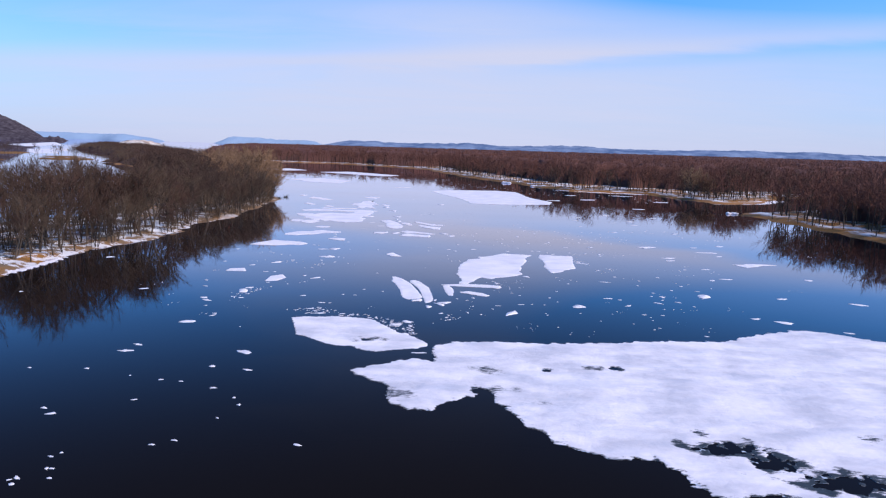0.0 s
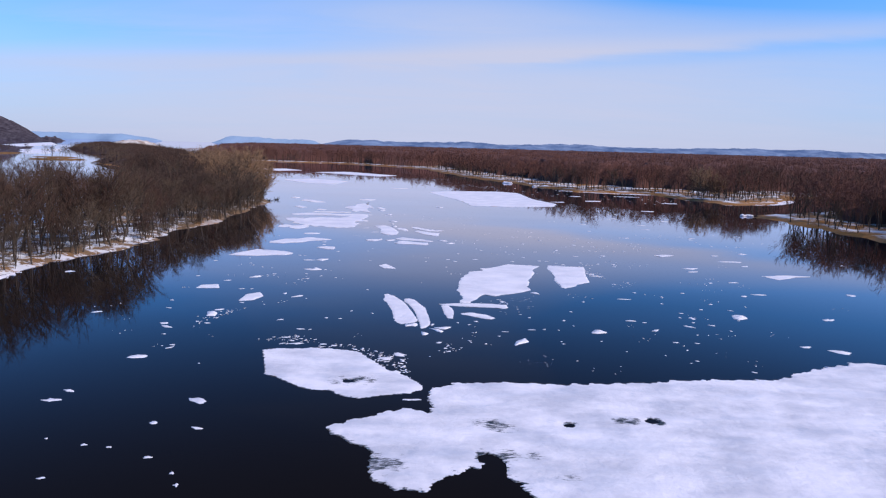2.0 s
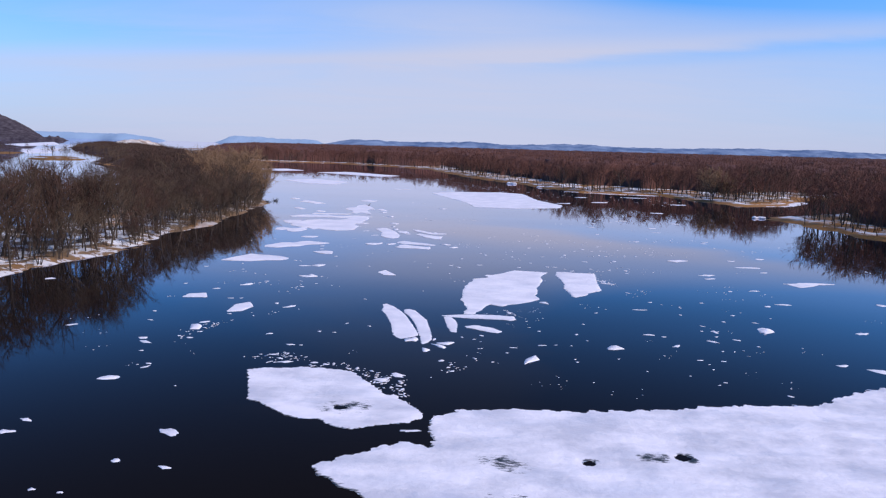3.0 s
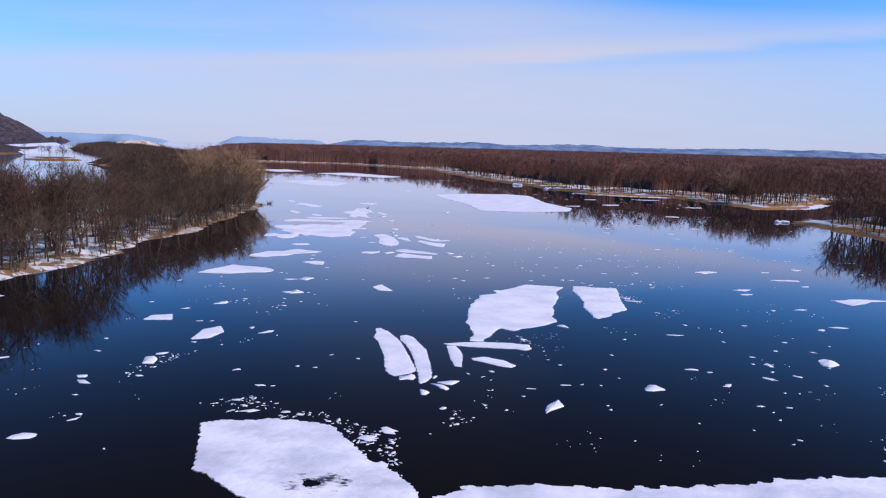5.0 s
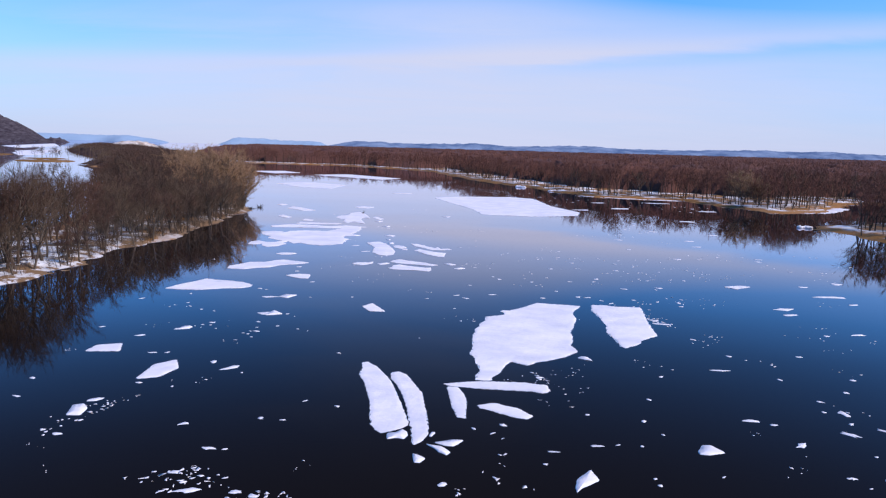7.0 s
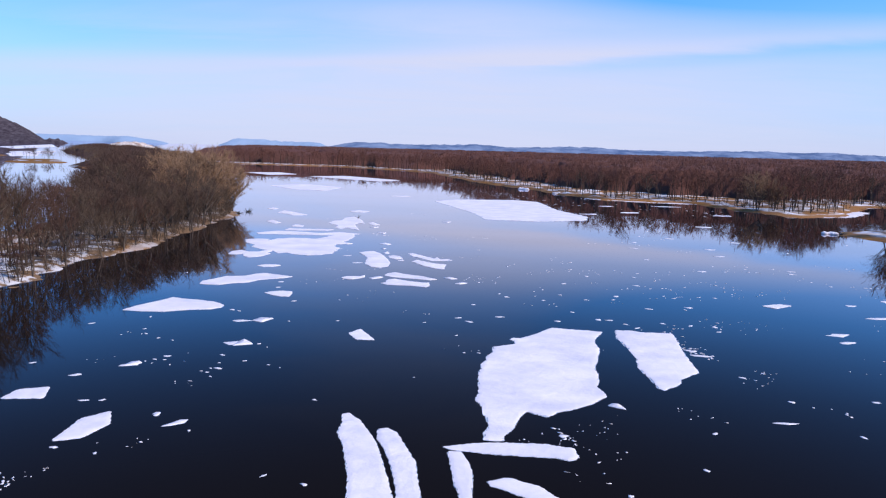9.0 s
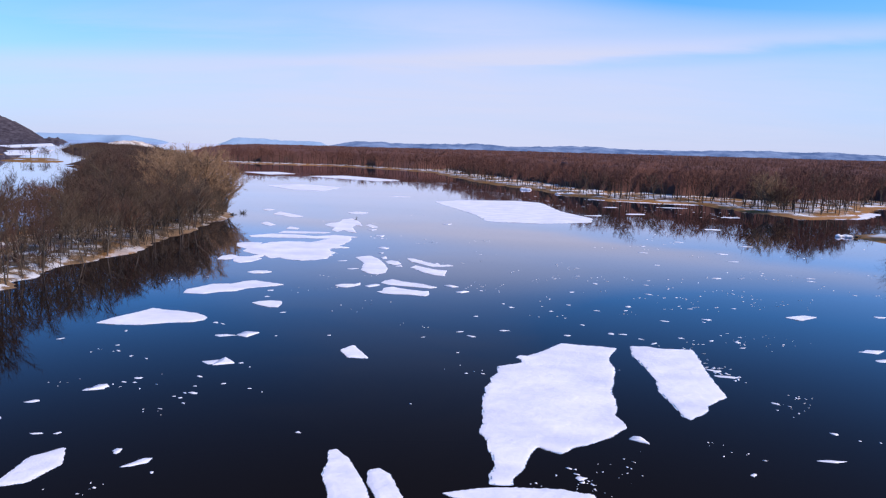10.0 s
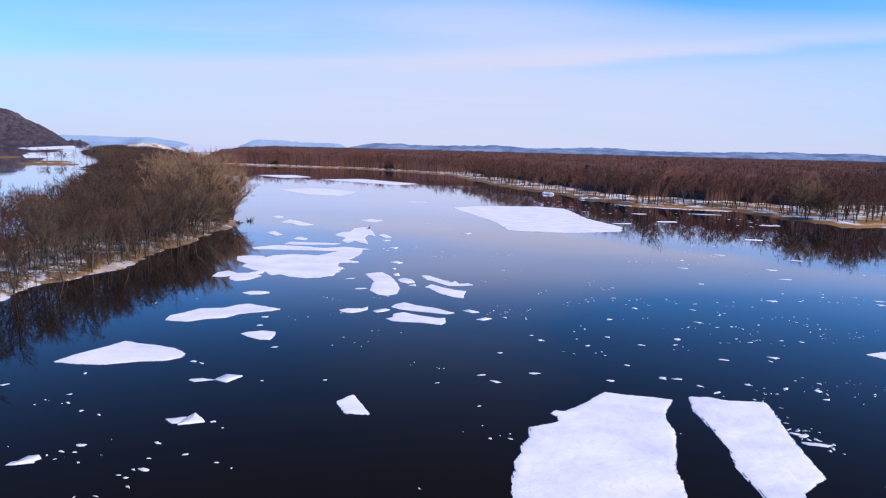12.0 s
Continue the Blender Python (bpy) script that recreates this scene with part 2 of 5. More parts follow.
TAN_TWIG = twig_material("tan_twigs", (0.28, 0.160, 0.086), (0.19, 0.108, 0.061), (0.40, 0.250, 0.145))
RED_TWIG = twig_material("red_brown_twigs", (0.165, 0.066, 0.046), (0.115, 0.052, 0.038), (0.19, 0.094, 0.066), 0.6, 0.55)
GROUND_L = ground_material("snowy_wood_floor", 0.502, 0.53, 0.3, 0.2, 0.52, 185.0)
GROUND_R = ground_material("grassy_wood_floor", 0.485, 0.545, 0.97, 0.06)
BANK_GRASS = far_material("dry_bank_grass", (0.17, 0.088, 0.038), (0.27, 0.155, 0.07), 0.5)
# darker than its twigs: shade in the wood's depth is in the colour
CANOPY_SHADED = twig_material("wood_canopy", (0.135, 0.056, 0.041), (0.098, 0.046, 0.035), (0.145, 0.070, 0.052), 0.5, 0.8)
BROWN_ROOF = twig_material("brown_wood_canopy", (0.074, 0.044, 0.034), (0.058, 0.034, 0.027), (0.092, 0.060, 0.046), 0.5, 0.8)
# violet grey, with haze mixed into the slope's own colour
BLUFF = far_material("bare_wooded_slope", (0.040, 0.031, 0.038), (0.105, 0.088, 0.098), 0.05)
# blue of the distant haze is painted into both colours, with added glow
HILL = far_material("haze_tinted_hills", (0.060, 0.098, 0.185), (0.155, 0.205, 0.31), 0.008, 0.5)
FAR_SHORE = far_material("haze_tinted_shore", (0.17, 0.245, 0.36), (0.21, 0.285, 0.40), 0.003, 0.58)
SAND = far_material("bleached_sand", (0.30, 0.20, 0.14), (0.75, 0.66, 0.58), 0.09)
DEAD = bark_material("wet_dead_wood", (0.018, 0.015, 0.014), (0.06, 0.05, 0.045))

# ---- mesh helpers ----


def mesh_of(name, verts, tris, mat, smooth=False):
    """A mesh from arrays of points and triangles."""
    verts, tris = np.asarray(verts, np.float32), np.asarray(tris, np.int32)
    me = bpy.data.meshes.new(name)
    me.vertices.add(len(verts))
    me.vertices.foreach_set("co", verts.ravel())
    me.loops.add(tris.size)
    me.loops.foreach_set("vertex_index", tris.ravel())
    me.polygons.add(len(tris))
    me.polygons.foreach_set("loop_start", np.arange(0, tris.size, 3, dtype=np.int32))
    me.polygons.foreach_set("loop_total", np.full(len(tris), 3, np.int32))
    me.update(calc_edges=True)
    if smooth:
        me.polygons.foreach_set("use_smooth", np.ones(len(tris), bool))
    me.materials.append(mat)
    return me


def part(name, me, parent, label=""):
    ob = new(name, me)
    ob.parent = parent
    return tagged(ob, label)


def inside_distance(px, py, poly):
    """Signed distance from points to an outline: positive inside."""
    poly = np.asarray(poly, float)
    best, inside = np.full(px.shape, 1e18), np.zeros(px.shape, bool)
    for (ax, ay), (bx, by) in zip(poly, np.roll(poly, -1, 0)):
        dx, dy = bx - ax, by - ay
        k = np.clip(((px - ax) * dx + (py - ay) * dy) / (dx * dx + dy * dy + 1e-12), 0, 1)
        best = np.minimum(best, (px - ax - k * dx) ** 2 + (py - ay - k * dy) ** 2)
        cross = (ay > py) != (by > py)
        inside ^= cross & (px < ax + (py - ay) / (by - ay + 1e-12) * dx)
    return np.where(inside, 1, -1) * np.sqrt(best)


def waves(px, py, size, seed, octaves=4):
    """Cheap smooth noise on a plan, about -1 to 1, with features of that size."""
    rng = np.random.default_rng(seed)
    total, amp = np.zeros_like(px), 1.0
    for _ in range(octaves):
        for _ in range(5):
            a, ph = rng.uniform(0, 2 * np.pi), rng.uniform(0, 2 * np.pi)
            k = 2 * np.pi / (size * rng.uniform(0.7, 1.4))
            total += amp * 0.32 * np.sin(k * (px * np.cos(a) + py * np.sin(a)) + ph)
        amp, size = amp * 0.55, size * 0.47
    return total


def grid_tris(nx, ny, keep=None):
    i = np.arange(nx * ny).reshape(ny, nx)
    a, b, c, d = i[:-1, :-1].ravel(), i[:-1, 1:].ravel(), i[1:, 1:].ravel(), i[1:, :-1].ravel()
    if keep is not None:
        k = keep.ravel()
        a, b, c, d = a[k], b[k], c[k], d[k]
    return np.concatenate([np.stack([a, b, c], 1), np.stack([a, c, d], 1)])


def compact(v, f):
    used = np.unique(f)
    remap = np.zeros(len(v), np.int64)
    remap[used] = np.arange(len(used))
    return v[used], remap[f]


# ---- water and land ----
def flat_sheet(name, x0, x1, y0, y1, n, mat):
    xs, ys = np.meshgrid(np.linspace(x0, x1, n), np.linspace(y0, y1, n))
    v = np.stack([xs.ravel(), ys.ravel(), np.zeros(xs.size)], 1)
    return new(name, mesh_of(name, v, grid_tris(n, n), mat))


tagged(flat_sheet("water", -4400, 4400, -400, 4650, 12, WATER), "dark still river water with a mirror surface", "river", kind="structure")


def land(name, outline, box, step, mat, height=0.7, rough=3.0, seed=1, label="", slope=4.0):
    """Low ground inside an outline, falling under the water at its ragged rim."""
    x0, x1, y0, y1 = box
    nx, ny = int((x1 - x0) / step) + 1, int((y1 - y0) / step) + 1
    px, py = np.meshgrid(np.linspace(x0, x1, nx), np.linspace(y0, y1, ny))
    d = inside_distance(px, py, outline) + rough * waves(px, py, 22, seed) + 0.35 * rough * waves(px, py, 6, seed + 1, 2)
    z = np.clip(d / slope, -1, 1) * height
    z += np.where(d > 0, 0.22 * waves(px, py, 9, seed + 2, 3) * np.clip(d / 6, 0, 1), 0)
    v = np.stack([px.ravel(), py.ravel(), z.ravel()], 1)
    low = z < -0.6 * height
    keep = ~(low[:-1, :-1] & low[1:, 1:] & low[:-1, 1:] & low[1:, :-1])
    v, f = compact(v, grid_tris(nx, ny, keep))
    return tagged(new(name, mesh_of(name, v, f, mat, True)), label, "ground", kind="structure")


ISLAND = [(-72, 60), (-72, 122), (-70, 150), (-65, 172), (-65, 195), (-63, 222), (-63, 255), (-66, 280), (-72, 303), (-85, 330), (-105, 380),
          (-140, 450), (-190, 520), (-230, 540), (-205, 480), (-178, 420), (-150, 350), (-122, 302), (-104, 262), (-104, 205), (-118, 160), (-142, 110), (-145, 60)]
FAR_BANK = [(-300, 840), (-207, 800), (-117, 797), (-53, 736), (-20, 698), (0, 610), (23, 521), (42, 480), (55, 430), (70, 398), (108, 389),
            (117, 355), (126, 332), (152, 341), (188, 395), (240, 410), (260, 380), (200, 310), (150, 300), (116, 282), (113, 262), (114, 250),
            (118, 220), (119, 180), (112, 120), (110, 40), (420, 40), (700, 900), (-260, 960)]
land("ground_island", ISLAND, (-200, -50, 60, 560), 2.0, GROUND_L, 0.8, 2.2, 3, "snow-patched floor of a bare riverside wood")
land("ground_bank", FAR_BANK, (-310, 480, 60, 860), 3.2, GROUND_R, 0.7, 2.6, 5, "dry grass and leaf litter bank with snow patches")
land("ground_plain", [(-330, 850), (-300, 830), (690, 830), (460, 60), (4300, 60), (4300, 4640), (-700, 4640), (-560, 1500)],
     (-760, 4400, -100, 4640), 40, GROUND_R, 1.0, 3.0, 7, "flat wooded river plain reaching to the hills", 10)
land("ground_islet", [(-386, 690), (-373, 706), (-356, 714), (-343, 706), (-349, 688), (-366, 675)], (-410, -320, 650, 735), 2, BANK_GRASS, 0.9, 3.0, 9,
     "low islet of tawny dry reeds")
land("ground_spit", [(-690, 1500), (-560, 1480), (-420, 1100), (-260, 850), (-250, 760), (-322, 806), (-420, 930), (-592, 1195), (-676, 1350)],
     (-920, -200, 660, 1540), 10, GROUND_R, 0.9, 5.0, 11, "long wooded spit between two channels")


# ---- distant hills ----
def ridge(name, x0, x1, y0, depth, base, tall, size, seed, mat, label, n=260):
    """A chain of rounded hills."""
    px, py = np.meshgrid(np.linspace(x0, x1, n), np.linspace(0, 1, 24))
    crest = base + tall * np.clip(waves(px, px * 0.13, size, seed, 5), -0.8, 1.2)
    z = crest * np.sin(np.clip(py * 1.15, 0, 1) * np.pi / 2) ** 0.8 + 2.0 * waves(px, py * depth, 90, seed + 4, 3) * py - 2
    ends = np.clip(np.minimum(px - x0, x1 - px) / (0.12 * (x1 - x0)), 0, 1) ** 0.7
    v = np.stack([px.ravel(), (y0 + py * depth + 40 * waves(px, py, 600, seed + 9, 2)).ravel(), (z * ends - 1).ravel()], 1)
    return tagged(new(name, mesh_of(name, v, grid_tris(n, 24), mat, True)), label, "hills", kind="structure")


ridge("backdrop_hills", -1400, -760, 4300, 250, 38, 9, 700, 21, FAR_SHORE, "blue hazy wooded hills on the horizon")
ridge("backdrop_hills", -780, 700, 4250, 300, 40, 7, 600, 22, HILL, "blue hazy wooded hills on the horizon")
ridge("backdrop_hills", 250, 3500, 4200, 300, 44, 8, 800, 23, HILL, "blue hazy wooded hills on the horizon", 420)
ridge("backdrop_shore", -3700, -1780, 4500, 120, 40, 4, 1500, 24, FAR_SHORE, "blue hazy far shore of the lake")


def bluff():
    """The steep wooded hill that falls to the water on one flank."""
    nx, ny = 300, 64
    px, py = np.meshgrid(np.linspace(-3100, -1440, nx), np.linspace(2750, 3500, ny))
    rise = np.clip((-1530 - 0.55 * (py - 2790) - px) / 310, 0, 1.2) ** 0.85
    front = np.clip((py - 2790) / 260, 0, 1) ** 0.7 * np.clip((3480 - py) / 300, 0, 1)
    z = (150 * rise + (14 * waves(px, py, 260, 31) + 4 * waves(px, py, 40, 32)) * rise) * front - 1
    toe = np.clip(1 - ((px + 1515) / 60) ** 2, 0, 1) * np.clip(1 - ((py - 2795) / 40) ** 2, 0, 1)
    z += toe * (15 + 7 * waves(px, py, 35, 33, 2))
    z += np.random.default_rng(34).uniform(-1, 1, z.shape) * np.clip(z / 6, 0, 0.9)
    v = np.stack([px.ravel(), py.ravel(), z.ravel()], 1)
    return tagged(new("backdrop_bluff", mesh_of("backdrop_bluff", v, grid_tris(nx, ny), BLUFF, True)), "dark bare-wooded bluff above the lake shore", "hill", kind="structure")


bluff()


# ---- trees ----
def tubes(segs, sides):
    """Tapered prisms for rows of p0, p1, r0, r1."""
    p0, p1 = np.array([s[0] for s in segs]), np.array([s[1] for s in segs])
    r0, r1 = np.array([s[2] for s in segs]), np.array([s[3] for s in segs])
    d = p1 - p0
    d /= np.linalg.norm(d, axis=1, keepdims=True) + 1e-9
    ref = np.where(np.abs(d[:, 2:3]) > 0.9, np.array([[1.0, 0, 0]]), np.array([[0, 0, 1.0]]))
    u = np.cross(d, ref)
    u /= np.linalg.norm(u, axis=1, keepdims=True)
    w = np.cross(d, u)
    a = np.arange(sides) * 2 * np.pi / sides
    ring = u[:, None] * np.cos(a)[None, :, None] + w[:, None] * np.sin(a)[None, :, None]
    v = np.concatenate([p0[:, None] + ring * r0[:, None, None], p1[:, None] + ring * r1[:, None, None]], 1)
    n, k = len(segs), np.arange(sides)
    k2 = (k + 1) % sides
    t = np.concatenate([np.stack([k, k2, k2 + sides], 1), np.stack([k, k2 + sides, k + sides], 1)])
    f = (np.arange(n)[:, None, None] * 2 * sides + t[None]).reshape(-1, 3)
    return v.reshape(-1, 3), f


def blades(p0, p1, width, rng):
    """Thin twigs: one slender triangle each."""
    d = p1 - p0
    side = np.cross(d, rng.normal(size=d.shape))
    side *= (width / 2)[:, None] / (np.linalg.norm(side, axis=1, keepdims=True) + 1e-9)
    v = np.stack([p0 - side, p0 + side, p1], 1).reshape(-1, 3)
    return v, np.arange(len(v)).reshape(-1, 3)


def join(*sets):
    vs, fs, n = [], [], 0
    for v, f in sets:
        vs.append(v)
        fs.append(f + n)
        n += len(v)
    return np.concatenate(vs), np.concatenate(fs)


def grow(height, spread, seed, stems=1, limbs=10, subs=8, twigs=8, twig_w=0.040, rise=1.2, clear=0.3, cheap=False, leader=0.72, limb_r=0.0082, twig_len=1.0, fan=0.44, girth=1.0):
    """A bare broadleaf tree with rising limbs: trunk and limbs, then branches and twigs, as two sets of arrays."""
    rng = np.random.default_rng(seed)
    wood, fine, t0, t1 = [], [], [], []

    def run(p, d, length, r, n, bend, lift, store):
        pts = [p]
        for i in range(n):
            d = d + rng.normal(size=3) * bend + np.array([0, 0, lift])
            d /= np.linalg.norm(d)
            q = p + d * length / n
            store.append((p, q, r * (1 - 0.75 * i / n), r * (1 - 0.75 * (i + 1) / n)))
            p = q
            pts.append(p)
        return np.array(pts)

    def spot(line, k):
        """The point a share k along a line, and the line's way there."""
        x = k * (len(line) - 1)
        j = min(int(x), len(line) - 2)
        way = line[j + 1] - line[j]
        return line[j] + way * (x - j), way / (np.linalg.norm(way) + 1e-9)

    for s in range(stems):
        lean = rng.normal(size=2) * 0.07 if stems == 1 else np.array([math.cos(s * 2.4 + seed), math.sin(s * 2.4 + seed)]) * rng.uniform(0.12, 0.34)
        h = height * rng.uniform(0.8, 1.0) if s else height
        base = np.array([*(rng.normal(size=2) * 0.3 * (stems > 1)), -0.3])
        trunk = run(base, np.array([lean[0], lean[1], 1.0]), h * leader, 0.0125 * height * girth * (0.72 if stems > 1 else 1.0), 7, 0.045, 0.04, wood)
        for i in range(limbs):
            k = clear + (1 - clear) * (i + rng.uniform(0, 0.8)) / limbs
            p, _ = spot(trunk, k)
            a = i * 2.4 + rng.uniform(-0.6, 0.6)
            up = rise * rng.uniform(0.65, 1.2) * (0.75 + 0.5 * k)
            ln = spread * rng.uniform(0.7, 1.1) * (1.3 - 0.62 * k)
            limb = run(p, np.array([math.cos(a), math.sin(a), up]), ln, limb_r * height * (1.25 - 0.75 * k), 4, 0.10, 0.05, wood)
            for _ in range(subs):
                p2, w2 = spot(limb, rng.uniform(0.22, 1.0))
                sub = run(p2, w2 + rng.normal(size=3) * fan * 1.15 + np.array([0, 0, 0.14]), ln * rng.uniform(0.35, 0.7), 0.0019 * height, 2, 0.10, 0.08, fine)
                for _ in range(twigs):
                    p3, w3 = spot(sub, rng.uniform(0.15, 1.0))
                    d3 = w3 + rng.normal(size=3) * fan * 1.25 + np.array([0, 0, 0.14])
                    t0.append(p3)
                    t1.append(p3 + d3 / np.linalg.norm(d3) * rng.uniform(0.6, 1.8) * twig_len * height / 14)
    t0, t1 = np.array(t0), np.array(t1)
    tw = blades(t0, t1, rng.uniform(0.7, 1.3, len(t0)) * twig_w, rng)
    if cheap:
        thin = fine + wood[7:]
        ends = np.array([s[0] for s in thin]), np.array([s[1] for s in thin])
        return tubes(wood[:7], 4), join(blades(*ends, np.array([max(0.06, 2.2 * s[2]) for s in thin]), rng), tw)
    return tubes(wood, 5), join(tubes(fine, 3), tw)


def tree_kind(name, bark, twig, label, **kw):
    """One tree with a trunk and a crown, standing at the origin until it is copied out."""
    trunk, crown = grow(**kw)
    ob = new(name)
    part("trunk", mesh_of("trunk", *trunk, bark, True), ob)
    part("crown", mesh_of("crown", *crown, twig), ob)
    return tagged(ob, label, "tree")


def light_tree(seed, height=13, spread=3.6):
    """A cheaper tree for the depth of the woods."""
    return grow(height, spread, seed, limbs=9, subs=6, twigs=7, twig_w=0.08, clear=0.32, cheap=True)


def in_outline(x, y, poly):
    return float(inside_distance(np.array([x]), np.array([y]), poly)[0])


KINDS = [
    tree_kind("tree", BARK, TWIG, "bare grey-brown tree with slender trunk and fine twigs", height=14, spread=4.6, seed=11, clear=0.40),
    tree_kind("tree", BARK, TWIG, "bare forked tree with several thin grey stems", height=12.5, spread=3.8, seed=12, stems=4, limbs=5, subs=5, twigs=7, rise=2.0),
    tree_kind("tree", PALE_BARK, GREY_TWIG, "bare spreading tree with grey-tan limbs", height=16, spread=6.2, seed=13, limbs=12, rise=1.05, leader=0.64, clear=0.36, fan=0.42, girth=1.2),
    tree_kind("tree", BARK, RED_TWIG, "bare red-brown tree with dense fine twigs", height=11.5, spread=3.6, seed=14, stems=3, limbs=6, subs=6, twigs=9, clear=0.34, rise=1.9),
    tree_kind("tree", PALE_BARK, GREY_TWIG, "bare tree with pale lit trunk and thin crown", height=13, spread=4.2, seed=15, clear=0.42, rise=1.7),
]
BIG = [
    tree_kind("cottonwood_tree", PALE_BARK, TAN_TWIG, "tall bare cottonwood with a broad tan crown", height=20.5, spread=7.0, seed=16, stems=2, limbs=13, subs=12, twigs=20, twig_w=0.06, clear=0.24, rise=0.72, leader=0.60, twig_len=0.6, fan=0.62),
    tree_kind("cottonwood_tree", PALE_BARK, TAN_TWIG, "tall bare cottonwood with forked trunks and tan twigs", height=19, spread=5.6, seed=17, stems=4, limbs=9, subs=9, twigs=19, twig_w=0.06, clear=0.22, rise=0.8, leader=0.62, twig_len=0.6, fan=0.58),
]
used = set()


def plant(kind, x, y, z, size, turn, group):
    m = pose(x, y, z, 0, 0, turn) @ Matrix.Diagonal((size, size, size * random.uniform(0.9, 1.1), 1))
    if kind not in used:
        used.add(kind)
        kind.matrix_basis = m
        return tagged(kind, group=group)
    ob = copy_thing(kind, pose(x, y, z, 0, 0, turn))
    ob.scale = (size, size, size * random.uniform(0.92, 1.08))
    return tagged(ob, group=group)


def woods(name, spots, models, bark, twig, label):
    """The depth of a wood as one piece: trunks and twigs of many trees joined."""
    rng = np.random.default_rng(len(spots))
    for what, mat, k in (("trunks", bark, 0), ("crowns", twig, 1)):
        sets = []
        for i, (x, y, z, s, a) in enumerate(spots):
            v, f = models[i % len(models)][k]
            c, n = math.cos(a), math.sin(a)
            sets.append((np.stack([(v[:, 0] * c - v[:, 1] * n) * s + x, (v[:, 0] * n + v[:, 1] * c) * s + y, v[:, 2] * s + z], 1), f))
        if what == "trunks":
            root = new(name, mesh_of(name, *join(*sets), mat))
            tagged(root, label, "woods", kind="stuff")
        else:
            tagged(part("crowns", mesh_of("crowns", *join(*sets), mat), root), kind="stuff")
    return root


LIGHT = [light_tree(40 + i, 12.5 + i * 0.6, 4.4 + 0.25 * i) for i in range(5)]

# island: front row as single trees, the depth as woods
rng = np.random.default_rng(5)
front, depth = [], []
for _ in range(11000):
    x, y = rng.uniform(-205, -58), rng.uniform(100, 500)
    d = in_outline(x, y, ISLAND)
    gap = 2.2 if d < 12 else 2.9
    if d < 0.3 or any((x - a) ** 2 + (y - b) ** 2 < gap * gap for a, b, *_ in (front + depth)[-900:]):
        continue
    if y > 262:
        tall = 0.72 if d < 9 else 1.12
    elif 140 < y < 192:
        tall = 0.85 if d < 4 else 1.22
    else:
        tall = 0.86 if d < 8 else 0.95
    s = rng.uniform(0.72, 1.16) * tall
    if 268 < y < 325 and 3 < d < 24 and rng.uniform() < 0.65:
        continue
    if y < 215 and rng.uniform() < (0.75 if d > 11 else 0.25):
        continue
    if d < 12 and x > -95 and y < 320 and len(front) < 215:
        front.append((x, y, min(0.45, 0.12 * d), s, rng.uniform(0, 360)))
    else:
        depth.append((x, y, 0.5, s * 0.95, rng.uniform(0, 6.28)))
for i, (x, y, z, s, a) in enumerate(front):
    kind = KINDS[int(rng.choice((0, 1, 2, 4)))] if y < 215 else KINDS[int(rng.integers(0, 5))] if y < 262 else KINDS[int(rng.choice((2, 4, 4)))]
    plant(kind, x, y, z, s, a, "trees along the island shore")
woods("island_woods", depth, LIGHT, BARK, TWIG, "dense bare brown woods on the island")
for x, y, s, k in ((-76, 291, 1.18, 0), (-77, 278, 1.2, 1), (-86, 300, 1.3, 0), (-93, 313, 1.3, 1), (-84, 286, 1.28, 0), (-73, 303, 1.02, 1), (-80, 318, 1.15, 0),
                   (-101, 324, 1.25, 0), (-90, 330, 1.1, 1), (-68.5, 286, 0.72, 1), (-69.5, 272, 0.66, 1), (-72, 262, 0.7, 0), (-80, 266, 0.95, 1)):
    plant(BIG[k], x, y, 0.5, s, rng.uniform(0, 360), "tall cottonwoods on the island tip")

for x, y, s, k in ((-96, 190, 1.2, 2), (-90, 197, 1.1, 0), (-101, 203, 1.25, 2), (-88, 183, 1.05, 2), (-94, 214, 1.15, 4), (-104, 186, 1.2, 0), (-99, 174, 1.15, 2),
                   (-80, 150, 1.15, 2), (-86, 158, 1.25, 2), (-78, 138, 1.2, 0), (-92, 146, 1.2, 2)):
    plant(KINDS[k], x, y, 0.5, s, rng.uniform(0, 360), "tall trees at the near end of the island")

# low brush that overhangs the water
BRUSH = [grow(4.2 + 0.5 * i, 1.9, 70 + i, stems=4, limbs=4, subs=4, twigs=5, twig_w=0.05, clear=0.2, cheap=True, rise=1.2) for i in range(3)]
spots = []
while len(spots) < 80:
    x, y = rng.uniform(-80, -58), 165 + 160 * rng.uniform() ** 0.8
    if 0.0 < in_outline(x, y, ISLAND) < 2.6:
        spots.append((x, y, 0.1, rng.uniform(0.35, 0.95), rng.uniform(0, 6.28)))
woods("shore_brush", spots, BRUSH, BARK, GREY_TWIG, "leafless grey-brown brush along the island shore")

# thin saplings that stand in the snow between the trees
SAPLING = [grow(5.0 + 0.7 * i, 1.5, 80 + i, stems=3, limbs=3, subs=3, twigs=3, twig_w=0.04, clear=0.35, cheap=True, rise=2.4) for i in range(3)]
spots = []
while len(spots) < 330:
    x, y = rng.uniform(-98, -60), 100 + 200 * rng.uniform()
    if 0.6 < in_outline(x, y, ISLAND) < 16:
        spots.append((x, y, 0.3, rng.uniform(0.5, 1.1), rng.uniform(0, 6.28)))
woods("saplings", spots, SAPLING, BARK, TWIG, "thin dark saplings standing in patchy snow")

